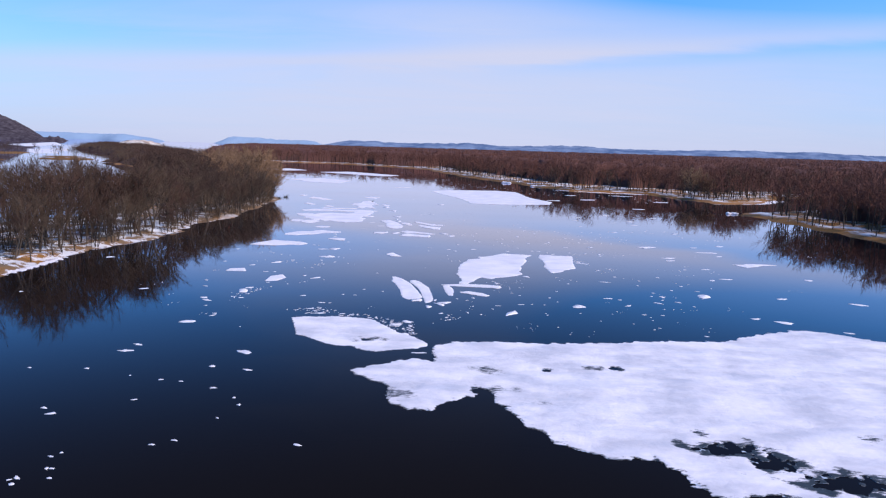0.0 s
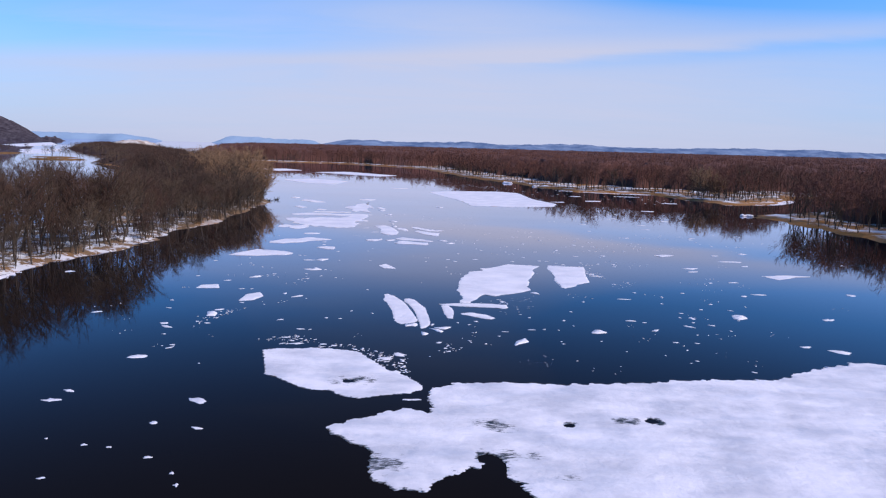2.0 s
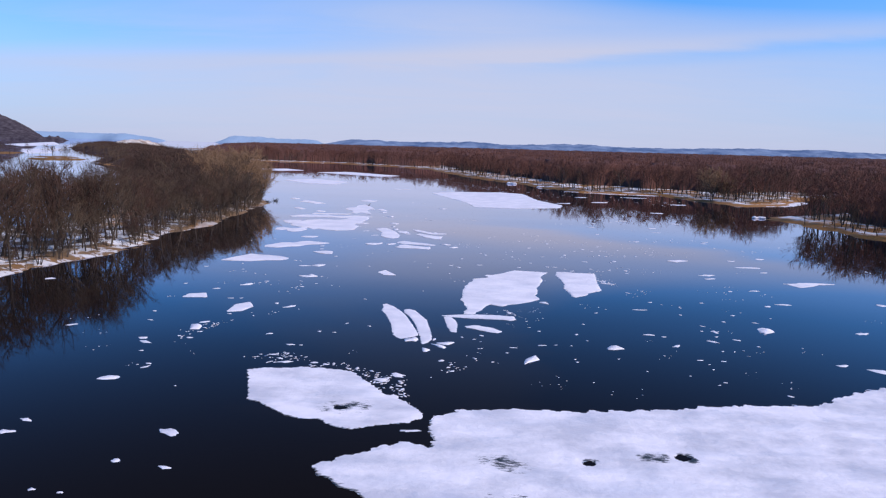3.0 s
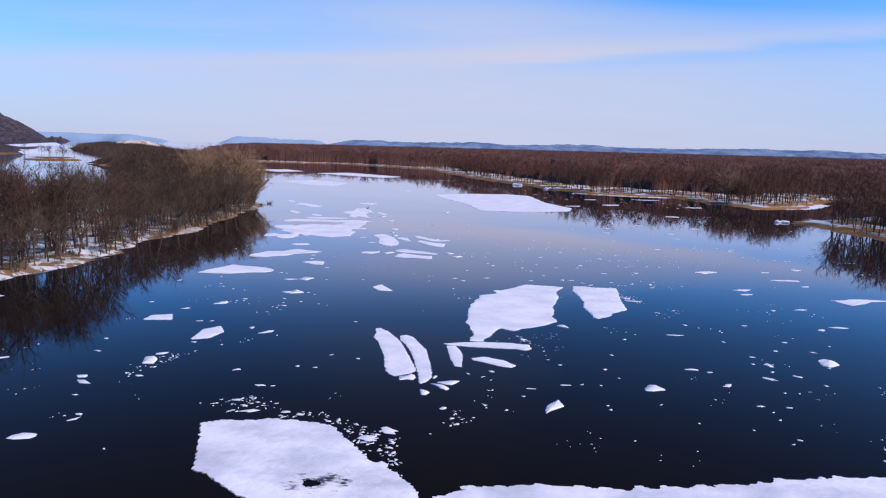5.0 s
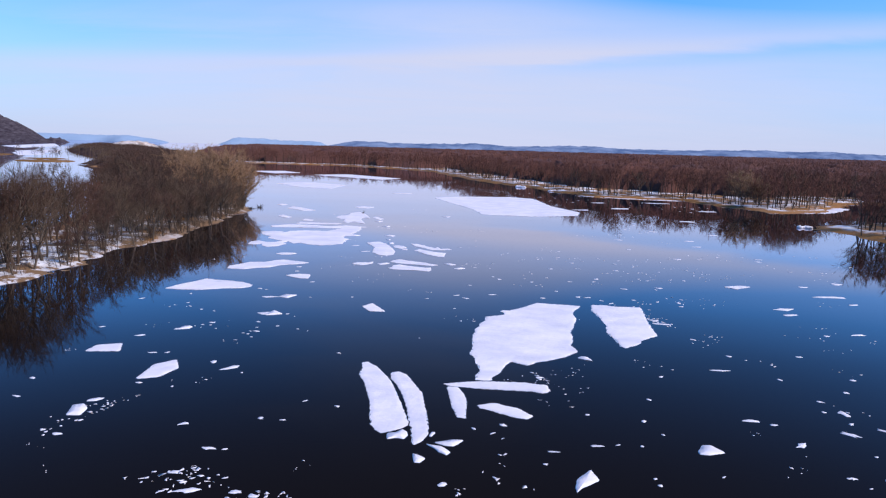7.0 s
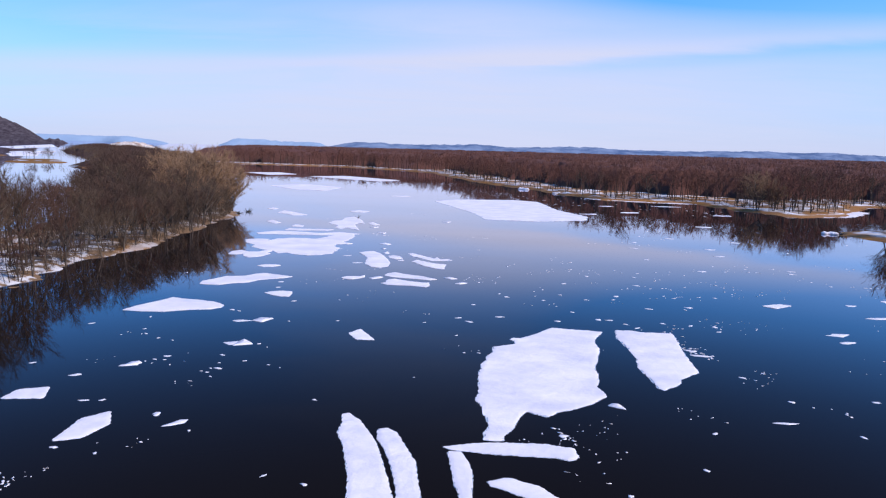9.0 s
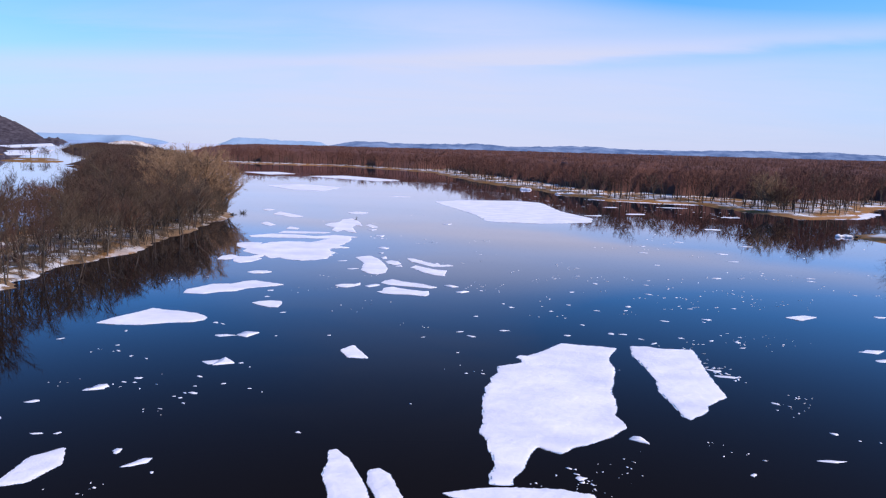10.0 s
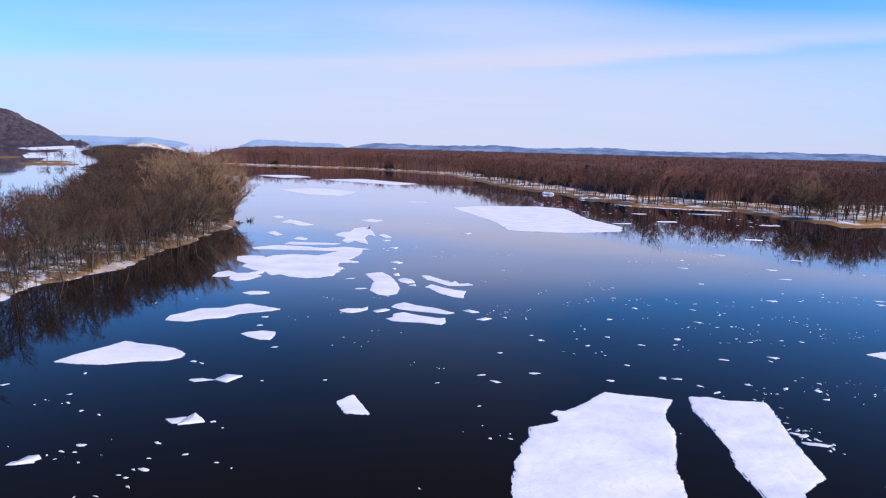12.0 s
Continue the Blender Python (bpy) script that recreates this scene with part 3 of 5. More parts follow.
# far bank
front, depth = [], []
for _ in range(26000):
    x, y = rng.uniform(-240, 330), rng.uniform(120, 900)
    if x > 190 and y < 370 or x > 60 and y > 500 or x < -10 and y < 690:
        continue
    d = in_outline(x, y, FAR_BANK)
    if x < 120.5 and 258 < y < 305:
        continue
    near = x > 60 and y < 430
    gap = 2.5 if near and y < 300 else 3.2 if near else 4.2
    if d < (2.5 if near and y < 300 else 5 if near else 4) or d > (40 if near else 26) or any((x - a) ** 2 + (y - b) ** 2 < gap * gap for a, b, *_ in (front + depth)[-1500:]):
        continue
    s = rng.uniform(0.95, 1.35) * (0.85 if d < 9 else 1.0)
    if near and d < 17 and len(front) < 70:
        front.append((x, y, 0.5, s, rng.uniform(0, 360)))
    else:
        depth.append((x, y, 0.5, s, rng.uniform(0, 6.28)))
for i, (x, y, z, s, a) in enumerate(front):
    plant(KINDS[int(rng.integers(0, 5))], x, y, z, s, a, "trees along the far bank")
woods("bank_woods", depth, LIGHT, BARK, RED_TWIG, "dense bare red-brown woods behind the bank")
plant(BIG[0], 121, 353, 0.4, 1.0, 40, "tall trees on the far bank")
plant(BIG[1], 127, 352, 0.5, 0.85, 140, "tall trees on the far bank")


def canopy(name, outline, box, step, seed, label, top=10.0, twigs=20000, brow=1.8, roof=None, shoots=None):
    """The roof of a leafless wood seen from far: a rough sheet with twigs standing up from it."""
    x0, x1, y0, y1 = box
    nx, ny = int((x1 - x0) / step) + 1, int((y1 - y0) / step) + 1
    px, py = np.meshgrid(np.linspace(x0, x1, nx), np.linspace(y0, y1, ny))
    r = np.random.default_rng(seed)
    d = inside_distance(px, py, outline) + 5 * waves(px, py, 60, seed)
    z = (top + 1.3 * waves(px, py, 40, seed + 1)) * np.clip(d / (brow * step), 0, 1) + r.normal(size=px.shape) * 0.7
    keep = (d > 0)[:-1, :-1] & (d > 0)[1:, 1:]
    full = np.zeros(px.shape, int)
    for s in (np.s_[:-1, :-1], np.s_[1:, 1:], np.s_[1:, :-1], np.s_[:-1, 1:]):
        full[s] += keep
    z = np.where(full < 4, 0.3, z)
    v, f = compact(np.stack([px.ravel() + r.normal(size=px.size) * step * 0.35, py.ravel() + r.normal(size=px.size) * step * 0.35, z.ravel()], 1), grid_tris(nx, ny, keep))
    root = tagged(new(name, mesh_of(name, v, f, roof or CANOPY_SHADED)), label, "woods", kind="stuff")
    high = f[v[f][:, :, 2].min(1) > 2]
    w = r.dirichlet((1, 1, 1), twigs)
    close = np.hypot(*v[high].mean(1)[:, :2].T) ** -1.3
    p = (v[high[r.choice(len(high), twigs, p=close / close.sum())]] * w[:, :, None]).sum(1) + r.normal(size=(twigs, 3)) * (1, 1, 0.4)
    q = p + r.normal(size=(twigs, 3)) * (1.1, 1.1, 0.9) + (0, 0, 2.4)
    brim = v[(v[:, 2] > 0.6) & (v[:, 2] < 10)]
    a = brim[r.integers(0, len(brim), twigs // 4)] + r.normal(size=(twigs // 4, 3)) * (step * 0.5, step * 0.5, 0)
    a[:, 2] = 0.2
    b = a + r.normal(size=a.shape) * (0.9, 0.9, 1.5) + (0, 0, 10.5)
    tagged(part("stems", mesh_of("stems", *blades(a, b, np.full(len(a), 0.05 * step), r), GREY_TWIG), root), kind="stuff")
    tagged(part("twigs", mesh_of("twigs", *blades(p, q, np.full(twigs, 0.032 * step), r), shoots or RED_TWIG), root), kind="stuff")
    return root


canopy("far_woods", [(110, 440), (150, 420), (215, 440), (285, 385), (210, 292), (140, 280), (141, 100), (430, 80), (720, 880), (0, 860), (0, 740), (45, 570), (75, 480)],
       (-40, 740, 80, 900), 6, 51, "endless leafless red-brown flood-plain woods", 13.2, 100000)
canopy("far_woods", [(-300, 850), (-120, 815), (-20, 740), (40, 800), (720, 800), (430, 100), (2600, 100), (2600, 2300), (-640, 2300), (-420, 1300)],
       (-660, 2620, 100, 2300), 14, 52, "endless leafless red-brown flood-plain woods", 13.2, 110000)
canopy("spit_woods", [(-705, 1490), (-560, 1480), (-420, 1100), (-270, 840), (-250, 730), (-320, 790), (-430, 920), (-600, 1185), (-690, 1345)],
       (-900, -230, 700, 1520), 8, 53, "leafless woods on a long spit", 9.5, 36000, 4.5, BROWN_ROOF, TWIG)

BACK = [(-338, 742), (-322, 690), (-290, 630), (-240, 560), (-205, 525), (-185, 560), (-225, 700), (-260, 790), (-310, 800)]
land("ground_point", BACK, (-360, -170, 500, 820), 5, GROUND_R, 0.7, 4.0, 15, "wooded marsh ground behind the island")
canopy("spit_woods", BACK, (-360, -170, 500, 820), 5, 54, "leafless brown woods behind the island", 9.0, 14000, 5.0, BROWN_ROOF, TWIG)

# small wooded points in the side channel
for cx, cy, sx, sy, count in ((-524, 850, 17, 30, 40), (-398, 762, 12, 8, 14), (-392, 622, 9, 5, 4)):
    spots = [(cx + rng.normal() * sx, cy + rng.normal() * sy, 0.3, rng.uniform(0.6, 1.0), rng.uniform(0, 6.28)) for _ in range(count)]
    land("ground_point", [(cx - 2 * sx, cy), (cx, cy - 2 * sy), (cx + 2 * sx, cy), (cx, cy + 2 * sy)], (cx - 3 * sx, cx + 3 * sx, cy - 3 * sy, cy + 3 * sy), 6, BANK_GRASS, 0.6, 4.0, int(-cx),
         "low marshy point of tawny reeds and brush")
    woods("point_woods", spots, LIGHT, BARK, TWIG, "thin bare trees on a marshy point")

# ---- ice ----
def rounded(poly):
    """Cuts the corners of an outline once."""
    nxt = np.roll(poly, -1, 0)
    return np.stack([poly * 0.93 + nxt * 0.07, poly * 0.07 + nxt * 0.93], 1).reshape(-1, 2)


def ice_floe(outline, thick=0.07, label="snow-covered ice floe drifting on the river", group="drifting ice floes", fray=0.0, rag=1.0):
    """A slab of ice with a ragged rim and a bevelled cover of snow."""
    poly = rounded(np.array(outline, float))
    span = math.sqrt(np.ptp(poly[:, 0]) * np.ptp(poly[:, 1]))
    if span > 3:
        cell = max(0.09, min(span / 85, 0.17)) if poly[:, 1].max() < 190 else span / 85
        ob = ice_sheet("ice_floe", poly, [], cell, int(span * 100), label, 0.03 + (0.0015 + fray) * span, 0.1 * span + 0.5, SNOW_ICE)
        return tagged(ob, group=group)
    r = np.random.default_rng(int(abs(poly[0][0] * 131 + poly[0][1] * 17)) + 1)
    edge = []
    for a, b in zip(poly, np.roll(poly, -1, 0)):
        ln = np.linalg.norm(b - a)
        n = max(2, min(12, int(ln / (0.035 * span + 0.06))))
        nrm = np.array([b[1] - a[1], a[0] - b[0]]) / (ln + 1e-9)
        drift = np.cumsum(r.normal(size=n + 1)) * 0.5
        drift -= np.linspace(drift[0], drift[-1], n + 1)
        for i in range(n):
            edge.append(a + (b - a) * i / n + nrm * rag * drift[i] * 0.06 * ln / math.sqrt(n))
    edge = np.array(edge)
    mid = edge.mean(0)
    k, i = len(edge), np.arange(len(edge))
    j = (i + 1) % k

    def ring(scale, z, wobble=0.0):
        return np.concatenate([(edge - mid) * scale, z + wobble * r.normal(size=(k, 1)) * np.ones((k, 1))], 1)

    side = np.concatenate([np.stack([i, j, j + k], 1), np.stack([i, j + k, i + k], 1)])
    tip = np.stack([i + k, j + k, np.full(k, 2 * k)], 1)
    slab = np.concatenate([ring(1.0, -0.05), ring(0.985, 0.018), [[0, 0, 0.018]]])
    cover = np.concatenate([ring(0.96, 0.01), ring(0.92, thick, 0.05 * thick), [[0, 0, thick]]])
    ob = new("ice_floe", mesh_of("ice_floe", slab, np.concatenate([side, tip]), WET_ICE))
    ob.location = (mid[0], mid[1], 0)
    part("snow_cover", mesh_of("snow_cover", cover, np.concatenate([side, tip]), SNOW_ICE), ob)
    return tagged(ob, label, "ice floe", group)


def cut_sheet(px, py, d, cell, top, foot, inner=None):
    """A grid cut where d passes zero, its rim moved onto the line, with walls down to foot. inner: leave out what lies deeper."""
    ny, nx = px.shape
    gy, gx = np.gradient(d, cell)
    keep = ((d[:-1, :-1] > 0) & (d[1:, 1:] > 0)) | ((d[1:, :-1] > 0) & (d[:-1, 1:] > 0))
    on = np.zeros_like(d, bool)
    for c in (np.s_[:-1, :-1], np.s_[1:, 1:], np.s_[1:, :-1], np.s_[:-1, 1:]):
        on[c] |= keep
    g = np.sqrt(gx ** 2 + gy ** 2) + 1e-6
    mv = np.clip(np.where((d < 0.6 * cell) & on, d, 0) / g, -0.9 * cell, 0.6 * cell)
    v = np.stack([(px - gx / g * mv).ravel(), (py - gy / g * mv).ravel(), (top + 0 * px).ravel()], 1)
    f = grid_tris(nx, ny, keep)
    e = np.sort(np.concatenate([f[:, [0, 1]], f[:, [1, 2]], f[:, [2, 0]]]), 1)
    key, count = np.unique(e[:, 0].astype(np.int64) * len(v) + e[:, 1], return_counts=True)
    rim = key[count == 1]
    a, b = rim // len(v), rim % len(v)
    if inner is not None:
        f = f[d.ravel()[f].min(1) < inner]
    low = v.copy()
    low[:, 2] = foot
    n = len(v)
    v = np.concatenate([v, v, low])
    f = np.concatenate([f, np.stack([a, b, b + n], 1) + n, np.stack([a, b + n, a + n], 1) + n])
    return (*compact(v, f), np.unique(f) % n)


def ice_sheet(name, outline, holes, cell, seed, label, fray=0.30, fray_size=2.4, mat=None):
    """A wide sheet of rotting ice: a wet slab, frayed and pierced by thaw holes, under a cover of snow."""
    poly = np.array(outline, float)
    x0, y0 = poly.min(0) - 2
    x1, y1 = poly.max(0) + 2
    nx, ny = int((x1 - x0) / cell) + 1, int((y1 - y0) / cell) + 1
    px, py = np.meshgrid(np.linspace(x0, x1, nx), np.linspace(y0, y1, ny))
    rough = waves(px, py, 3.2, seed, 4)
    d = inside_distance(px, py, poly) + fray * waves(px, py, fray_size, seed, 4 if holes else 3)
    for hx, hy, rx, ry, clear in holes:
        if clear:
            rx, ry = 0.72 * rx, 0.72 * ry
            e = np.sqrt(((px - hx) / rx) ** 2 + ((py - hy) / ry) ** 2)
            d = np.minimum(d, (e - 1) * min(rx, ry) + (0.5 if rx > 1 else 0.15) * min(rx, ry) * waves(px, py, 1.5 * min(rx, ry) + 0.3, seed + 3, 5))
    top = 0.085 + 0.03 * waves(px, py, 9, seed + 5, 3) + 0.012 * rough
    top = np.clip(top, 0.03, 0.3) * (np.clip(0.35 + d / 1.2, 0.3, 1) if holes else np.clip(0.5 + d / 0.6, 0.45, 1))
    mid = np.array([*((poly.max(0) + poly.min(0)) / 2), 0])
    v, f, _ = cut_sheet(px, py, d + (0.01 if holes else 0.3 * cell), cell, 0.015, -0.08, 4 * cell)
    ob = new(name, mesh_of(name, v - mid, f, WET_ICE, True))
    v, f, at = cut_sheet(px, py, d, cell, top, 0.005)
    gy, gx = np.gradient(d, cell)
    soak = np.zeros(px.shape)
    for hx, hy, rx, ry, clear in holes:
        e = np.sqrt(((px - hx) / (1.35 * rx)) ** 2 + ((py - hy) / (1.35 * ry)) ** 2) + 0.35 * rough
        soak = np.maximum(soak, np.clip((1.25 if rx > 1 else 0.95) - e, 0, 1) if clear else 0.46 * np.clip(1.2 - e, 0, 1))
    if holes:
        torn = np.clip(0.8 * gy + 0.6 * gx, 0, 1)
        soak = np.maximum(soak, 0.62 * torn * np.clip(1 - d / (2.2 * fray + 0.01), 0, 1))
    cover = part("snow_cover", mesh_of("snow_cover", v - mid, f, mat or SHEET_ICE, True), ob)
    cover.data.attributes.new("soaked", "FLOAT", "POINT").data.foreach_set("value", soak.ravel()[at].astype(np.float32))
    ob.location = mid
    return tagged(ob, label, "ice floe", "drifting ice floes")


MAIN_SHEET = [(-0.9, 79.5), (1.4, 82.1), (6.7, 82.7), (14.7, 82.8), (21.7, 84), (27.4, 85.2), (34.5, 85.7), (38.4, 88.5), (46, 92.4), (49.6, 92.3), (52.2, 90.3), (55.6, 87.7), (67.6, 78.7), (75, 66), (70, 50), (45, 40), (23.9, 45.8), (18.4, 45.3), (17.4, 49.2), (15.8, 51), (12.9, 51), (9.9, 53.1), (7.3, 57.5), (5.3, 62.5), (4.6, 65.7), (3.7, 66.1), (3.2, 63.6), (1.2, 62.8), (-0.8, 60.1), (-2.7, 60), (-4.9, 62.6), (-4.3, 65), (-7, 68), (-9.3, 70.5), (-5.3, 73.6), (-2.3, 75.3), (-0.6, 73.7)]
# x, y, half width, half depth, open water (1) or only soaked snow (0)
THAW_HOLES = [
    (22.7, 53.4, 2.9, 1.3, 1), (25.1, 50.9, 1.9, 1.4, 1), (28.9, 47.9, 3.1, 1.5, 1), (21.6, 56.2, 1.0, 0.7, 0),
    (35.6, 56.3, 1.8, 0.8, 0), (4.9, 71.6, 1.5, 1.4, 0), (5.3, 65.7, 2.0, 0.9, 0), (3.7, 65.2, 0.8, 1.0, 1),
    (11.1, 72.1, 0.62, 0.62, 1), (16.1, 73.2, 1.5, 0.9, 0), (18.4, 73.5, 0.8, 0.85, 1), (-4.0, 63.6, 1.8, 1.5, 0),
    (9.6, 62.5, 0.8, 0.5, 0),
]
ice_sheet("ice_sheet", MAIN_SHEET, THAW_HOLES, 0.2, 61, "wide snow-covered ice sheet with dark thaw holes and frayed edges")
ice_sheet("ice_sheet", [(-18.7, 89.1), (-17.2, 83.5), (-15.8, 82.5), (-13.6, 80.4), (-11.8, 79.2), (-10, 79.1), (-8.6, 77.7), (-7.1, 77.3), (-4.8, 78.4), (-2.8, 78.8), (-1.5, 80.2), (-1.3, 80.9), (-2.2, 82.5), (-4.3, 85.7), (-4.9, 85.4), (-6.1, 87.4), (-7.5, 89.7), (-8.6, 91.5), (-9.6, 92.4), (-11.4, 92.8), (-13.7, 93.1), (-16.6, 92.6), (-18.8, 92.3), (-19.4, 91.7), (-18.9, 89.7)], [(-8.2, 82.0, 1.9, 1.4, 0), (-8.7, 82.0, 0.9, 0.7, 1)], 0.2, 62, "snow-covered ice slab with a dark thaw patch", 0.10, 1.4)
ice_floe([(5, 144.9), (6.8, 145.8), (7.7, 146.5), (7.5, 147.8), (7.1, 148.3), (7.7, 149), (8.4, 148.9), (9.4, 149.9), (11, 151.8), (12.9, 154.6), (14.6, 154), (16.6, 153.7), (19, 153.2), (18.5, 151.9), (17.3, 149.4), (17.1, 147.5), (17.1, 145.4), (16.3, 142), (15.2, 138.2), (15.1, 136.5), (14.8, 134.1), (14.2, 132.1), (14.5, 130.9), (14.6, 129.4), (13.9, 128.6), (13.2, 127.6), (12.1, 126.7), (11.3, 126.1), (10.5, 125.5), (9.5, 125), (8.3, 123.8), (7.6, 124.3), (6.8, 124.9), (6.2, 123.9), (5.4, 121.2), (4.5, 119.5), (4.5, 118.6), (3.7, 118.5), (2.8, 118.6), (3, 119.5), (3.3, 121.6), (3.3, 123.4), (3, 124.3), (3, 125.5), (2.8, 126.7), (2.5, 127.3), (2.9, 130.8), (3, 134.9), (3.5, 138), (4.2, 141.2), (4.8, 142.6)])
ice_floe([(20.8, 154.2), (22.8, 154.2), (24, 153.5), (26, 153.5), (27.6, 153.4), (27.5, 151.4), (27.1, 149.1), (26.6, 146.1), (26.1, 142.1), (25.7, 137.5), (24.1, 136), (23.1, 135), (22.6, 133.6), (21.7, 132.7), (20.4, 131.5), (20, 132.1), (20, 133), (19.9, 135.7), (19.7, 138.7), (20.3, 141.5), (20.4, 144.9), (20.3, 147.6), (20.1, 150.4)])
ice_floe([(-0.3, 117.1), (0.4, 117.4), (2, 117.9), (3.2, 118.1), (4.8, 118.2), (6.4, 118.2), (7.6, 118.2), (8.8, 117.7), (9.6, 117.5), (9.7, 116.1), (9.4, 115.5), (8.8, 115.3), (8.1, 115.7), (6.2, 115.8), (3.5, 116), (2, 116.3), (0.4, 116.6)])
ice_floe([(14.1, 127), (14.6, 127.6), (15.2, 127.5), (15.6, 126.1), (14.8, 126.5)])
ice_floe([(-8.7, 123.2), (-8.1, 123.4), (-7, 121.8), (-5.7, 118.8), (-5.2, 117.3), (-4.6, 115), (-4, 112.1), (-3.6, 110.3), (-3.1, 108.1), (-2.9, 106.7), (-3.4, 106.1), (-4.3, 105.3), (-4.9, 104.9), (-5.3, 105.2), (-5.9, 106.7), (-6.2, 108.1), (-6.6, 111.8), (-7.2, 114.7), (-7.7, 117.1), (-8.5, 119.3), (-8.4, 121.1)])
ice_floe([(-5.4, 120.1), (-4.7, 120.5), (-3.8, 119.5), (-2.9, 116.7), (-2.1, 114.3), (-1.8, 111.5), (-1.5, 108.9), (-1.3, 106.5), (-1.3, 104.7), (-1.8, 103.4), (-2.2, 102.9), (-2.4, 103), (-2.6, 105.2), (-2.8, 106.9), (-3.3, 110.7), (-4, 114.3), (-4.6, 116.6), (-5.3, 118.2)])
ice_floe([(-1.2, 104.6), (-1, 105.4), (-0.7, 105.3), (-1, 104.5)])
ice_floe([(-4.5, 104.9), (-3.8, 105.1), (-3.3, 105.8), (-2.9, 105.3), (-2.8, 104.6), (-3.1, 103.9), (-3.7, 104.1), (-4.4, 103.8)])
ice_floe([(0.1, 116.3), (1.1, 116.4), (1.6, 114.8), (1.9, 112.6), (1.8, 109.8), (1.7, 108.5), (1, 108.8), (0.6, 111.1), (0.4, 113.2)])
ice_floe([(2.8, 111.7), (3.5, 112), (4, 112.3), (4.6, 112.2), (5.3, 111.7), (6.2, 111.3), (6.9, 110.2), (7.4, 109.5), (6.9, 108.8), (6, 108.9), (4.9, 109.7), (3.7, 110.6), (3, 111)])
ice_floe([(-0.8, 103.4), (-0, 103.7), (0.6, 104), (1.5, 104), (1.1, 103.3), (0.7, 102.8), (-0, 102.9)])
ice_floe([(-1.4, 103.1), (-0.9, 102.9), (-0.2, 102.7), (0.2, 102.2), (0.5, 101.7), (0.2, 101.2), (-0.4, 101.7), (-0.7, 102.3)])
ice_floe([(-2.3, 101.3), (-1.9, 101.1), (-1.3, 100.5), (-1.7, 99.8), (-2.1, 99.8)])
ice_floe([(-47.1, 229.4), (-45.4, 231.3), (-41.9, 231.3), (-41.9, 228.2), (-40.4, 232.4), (-37.5, 234.6), (-34.5, 234.5), (-32, 234.2), (-30.7, 236.1), (-28.7, 241.6), (-26.3, 245.7), (-24.5, 246.2), (-23.4, 240.2), (-23.7, 233.6), (-24.8, 229.6), (-21.9, 227.2), (-23.1, 226.3), (-25.8, 225.7), (-25.2, 221.7), (-23.9, 220), (-24, 216.2), (-24.2, 212), (-26.2, 209.4), (-28.9, 208.4), (-31.6, 209.5), (-33.6, 211.4), (-34.8, 210), (-36.7, 213.2), (-39.1, 214.5), (-42.6, 218.3), (-42.8, 221.6), (-45.5, 224.5)])
ice_floe([(-44.2, 207.1), (-44.6, 211.1), (-43.3, 213.1), (-41.1, 211.1), (-39.2, 211.5), (-37.6, 214.8), (-36.7, 212.6), (-37.3, 210.1), (-36.2, 209.2), (-37.2, 205.2), (-39.2, 203.8), (-40.7, 205.6), (-41.3, 208.2), (-42.6, 206.9)])
ice_floe([(-48.1, 242.6), (-46.4, 244.8), (-43.9, 247.3), (-40, 247.2), (-35.9, 246.3), (-32.5, 245.2), (-30.9, 246.5), (-28.6, 248), (-22.5, 245.7), (-24.2, 244.4), (-26.5, 243), (-29.9, 241.3), (-35.9, 240.9), (-40.8, 240.6), (-44.5, 240.7), (-46.9, 240.1)])
ice_floe([(-42.9, 249.5), (-42.3, 253.7), (-38.9, 253.5), (-34.2, 253.6), (-30.5, 253.4), (-31.8, 251.1), (-36.8, 250), (-39.8, 249.2)])
ice_floe([(-35.1, 270.2), (-34.2, 275.5), (-32.3, 277.3), (-32.4, 285.5), (-29.5, 289.3), (-26.4, 278.9), (-24.5, 269.3), (-26.5, 271.2), (-26.8, 266.3), (-24.1, 254), (-25.9, 255.6), (-28.1, 259.3), (-29.1, 254.8), (-31.1, 258.5), (-31.1, 264.1), (-33.4, 267)])
ice_floe([(-43.1, 258.8), (-42.9, 263.4), (-39.9, 260.7), (-39.8, 257.5)])
ice_floe([(-52.6, 269.3), (-51.7, 273.4), (-47.7, 266.9), (-48.7, 264.2)])
ice_floe([(-55.7, 295.7), (-55.5, 304.3), (-49.9, 297.4), (-44.9, 290.9), (-48.6, 288.3), (-52.7, 293.4)])
ice_floe([(-62.5, 309.4), (-61.5, 313.6), (-58.7, 310.6), (-59.9, 306.5)])
ice_floe([(-34.3, 307.3), (-31.8, 311.6), (-27.5, 309.4), (-29, 303.7), (-32.5, 304.4)])
ice_floe([(-24, 271.8), (-22.9, 274.6), (-20, 268), (-21.6, 266.5)])
ice_floe([(-22.4, 261.8), (-19.7, 262.4), (-20.8, 260)])
ice_floe([(-19, 249.3), (-16.5, 249.9), (-16.9, 247)])
ice_floe([(-16.3, 228.4), (-15.2, 230.1), (-13.4, 228.3), (-14.1, 226.7)])
ice_floe([(-15.3, 221.1), (-14, 221.3), (-14.3, 220)])
ice_floe([(-3, 281.2), (0.1, 282), (-1, 279.1)])
ice_floe([(-19, 214.2), (-17.7, 215.6), (-16.2, 216.5), (-14.4, 213.3), (-12.9, 208.6), (-11.5, 202.3), (-11.5, 197.7), (-12.9, 196.1), (-14.4, 196.7), (-16, 199.6), (-16.4, 203.9), (-16.4, 207.4), (-17.5, 210.5)])
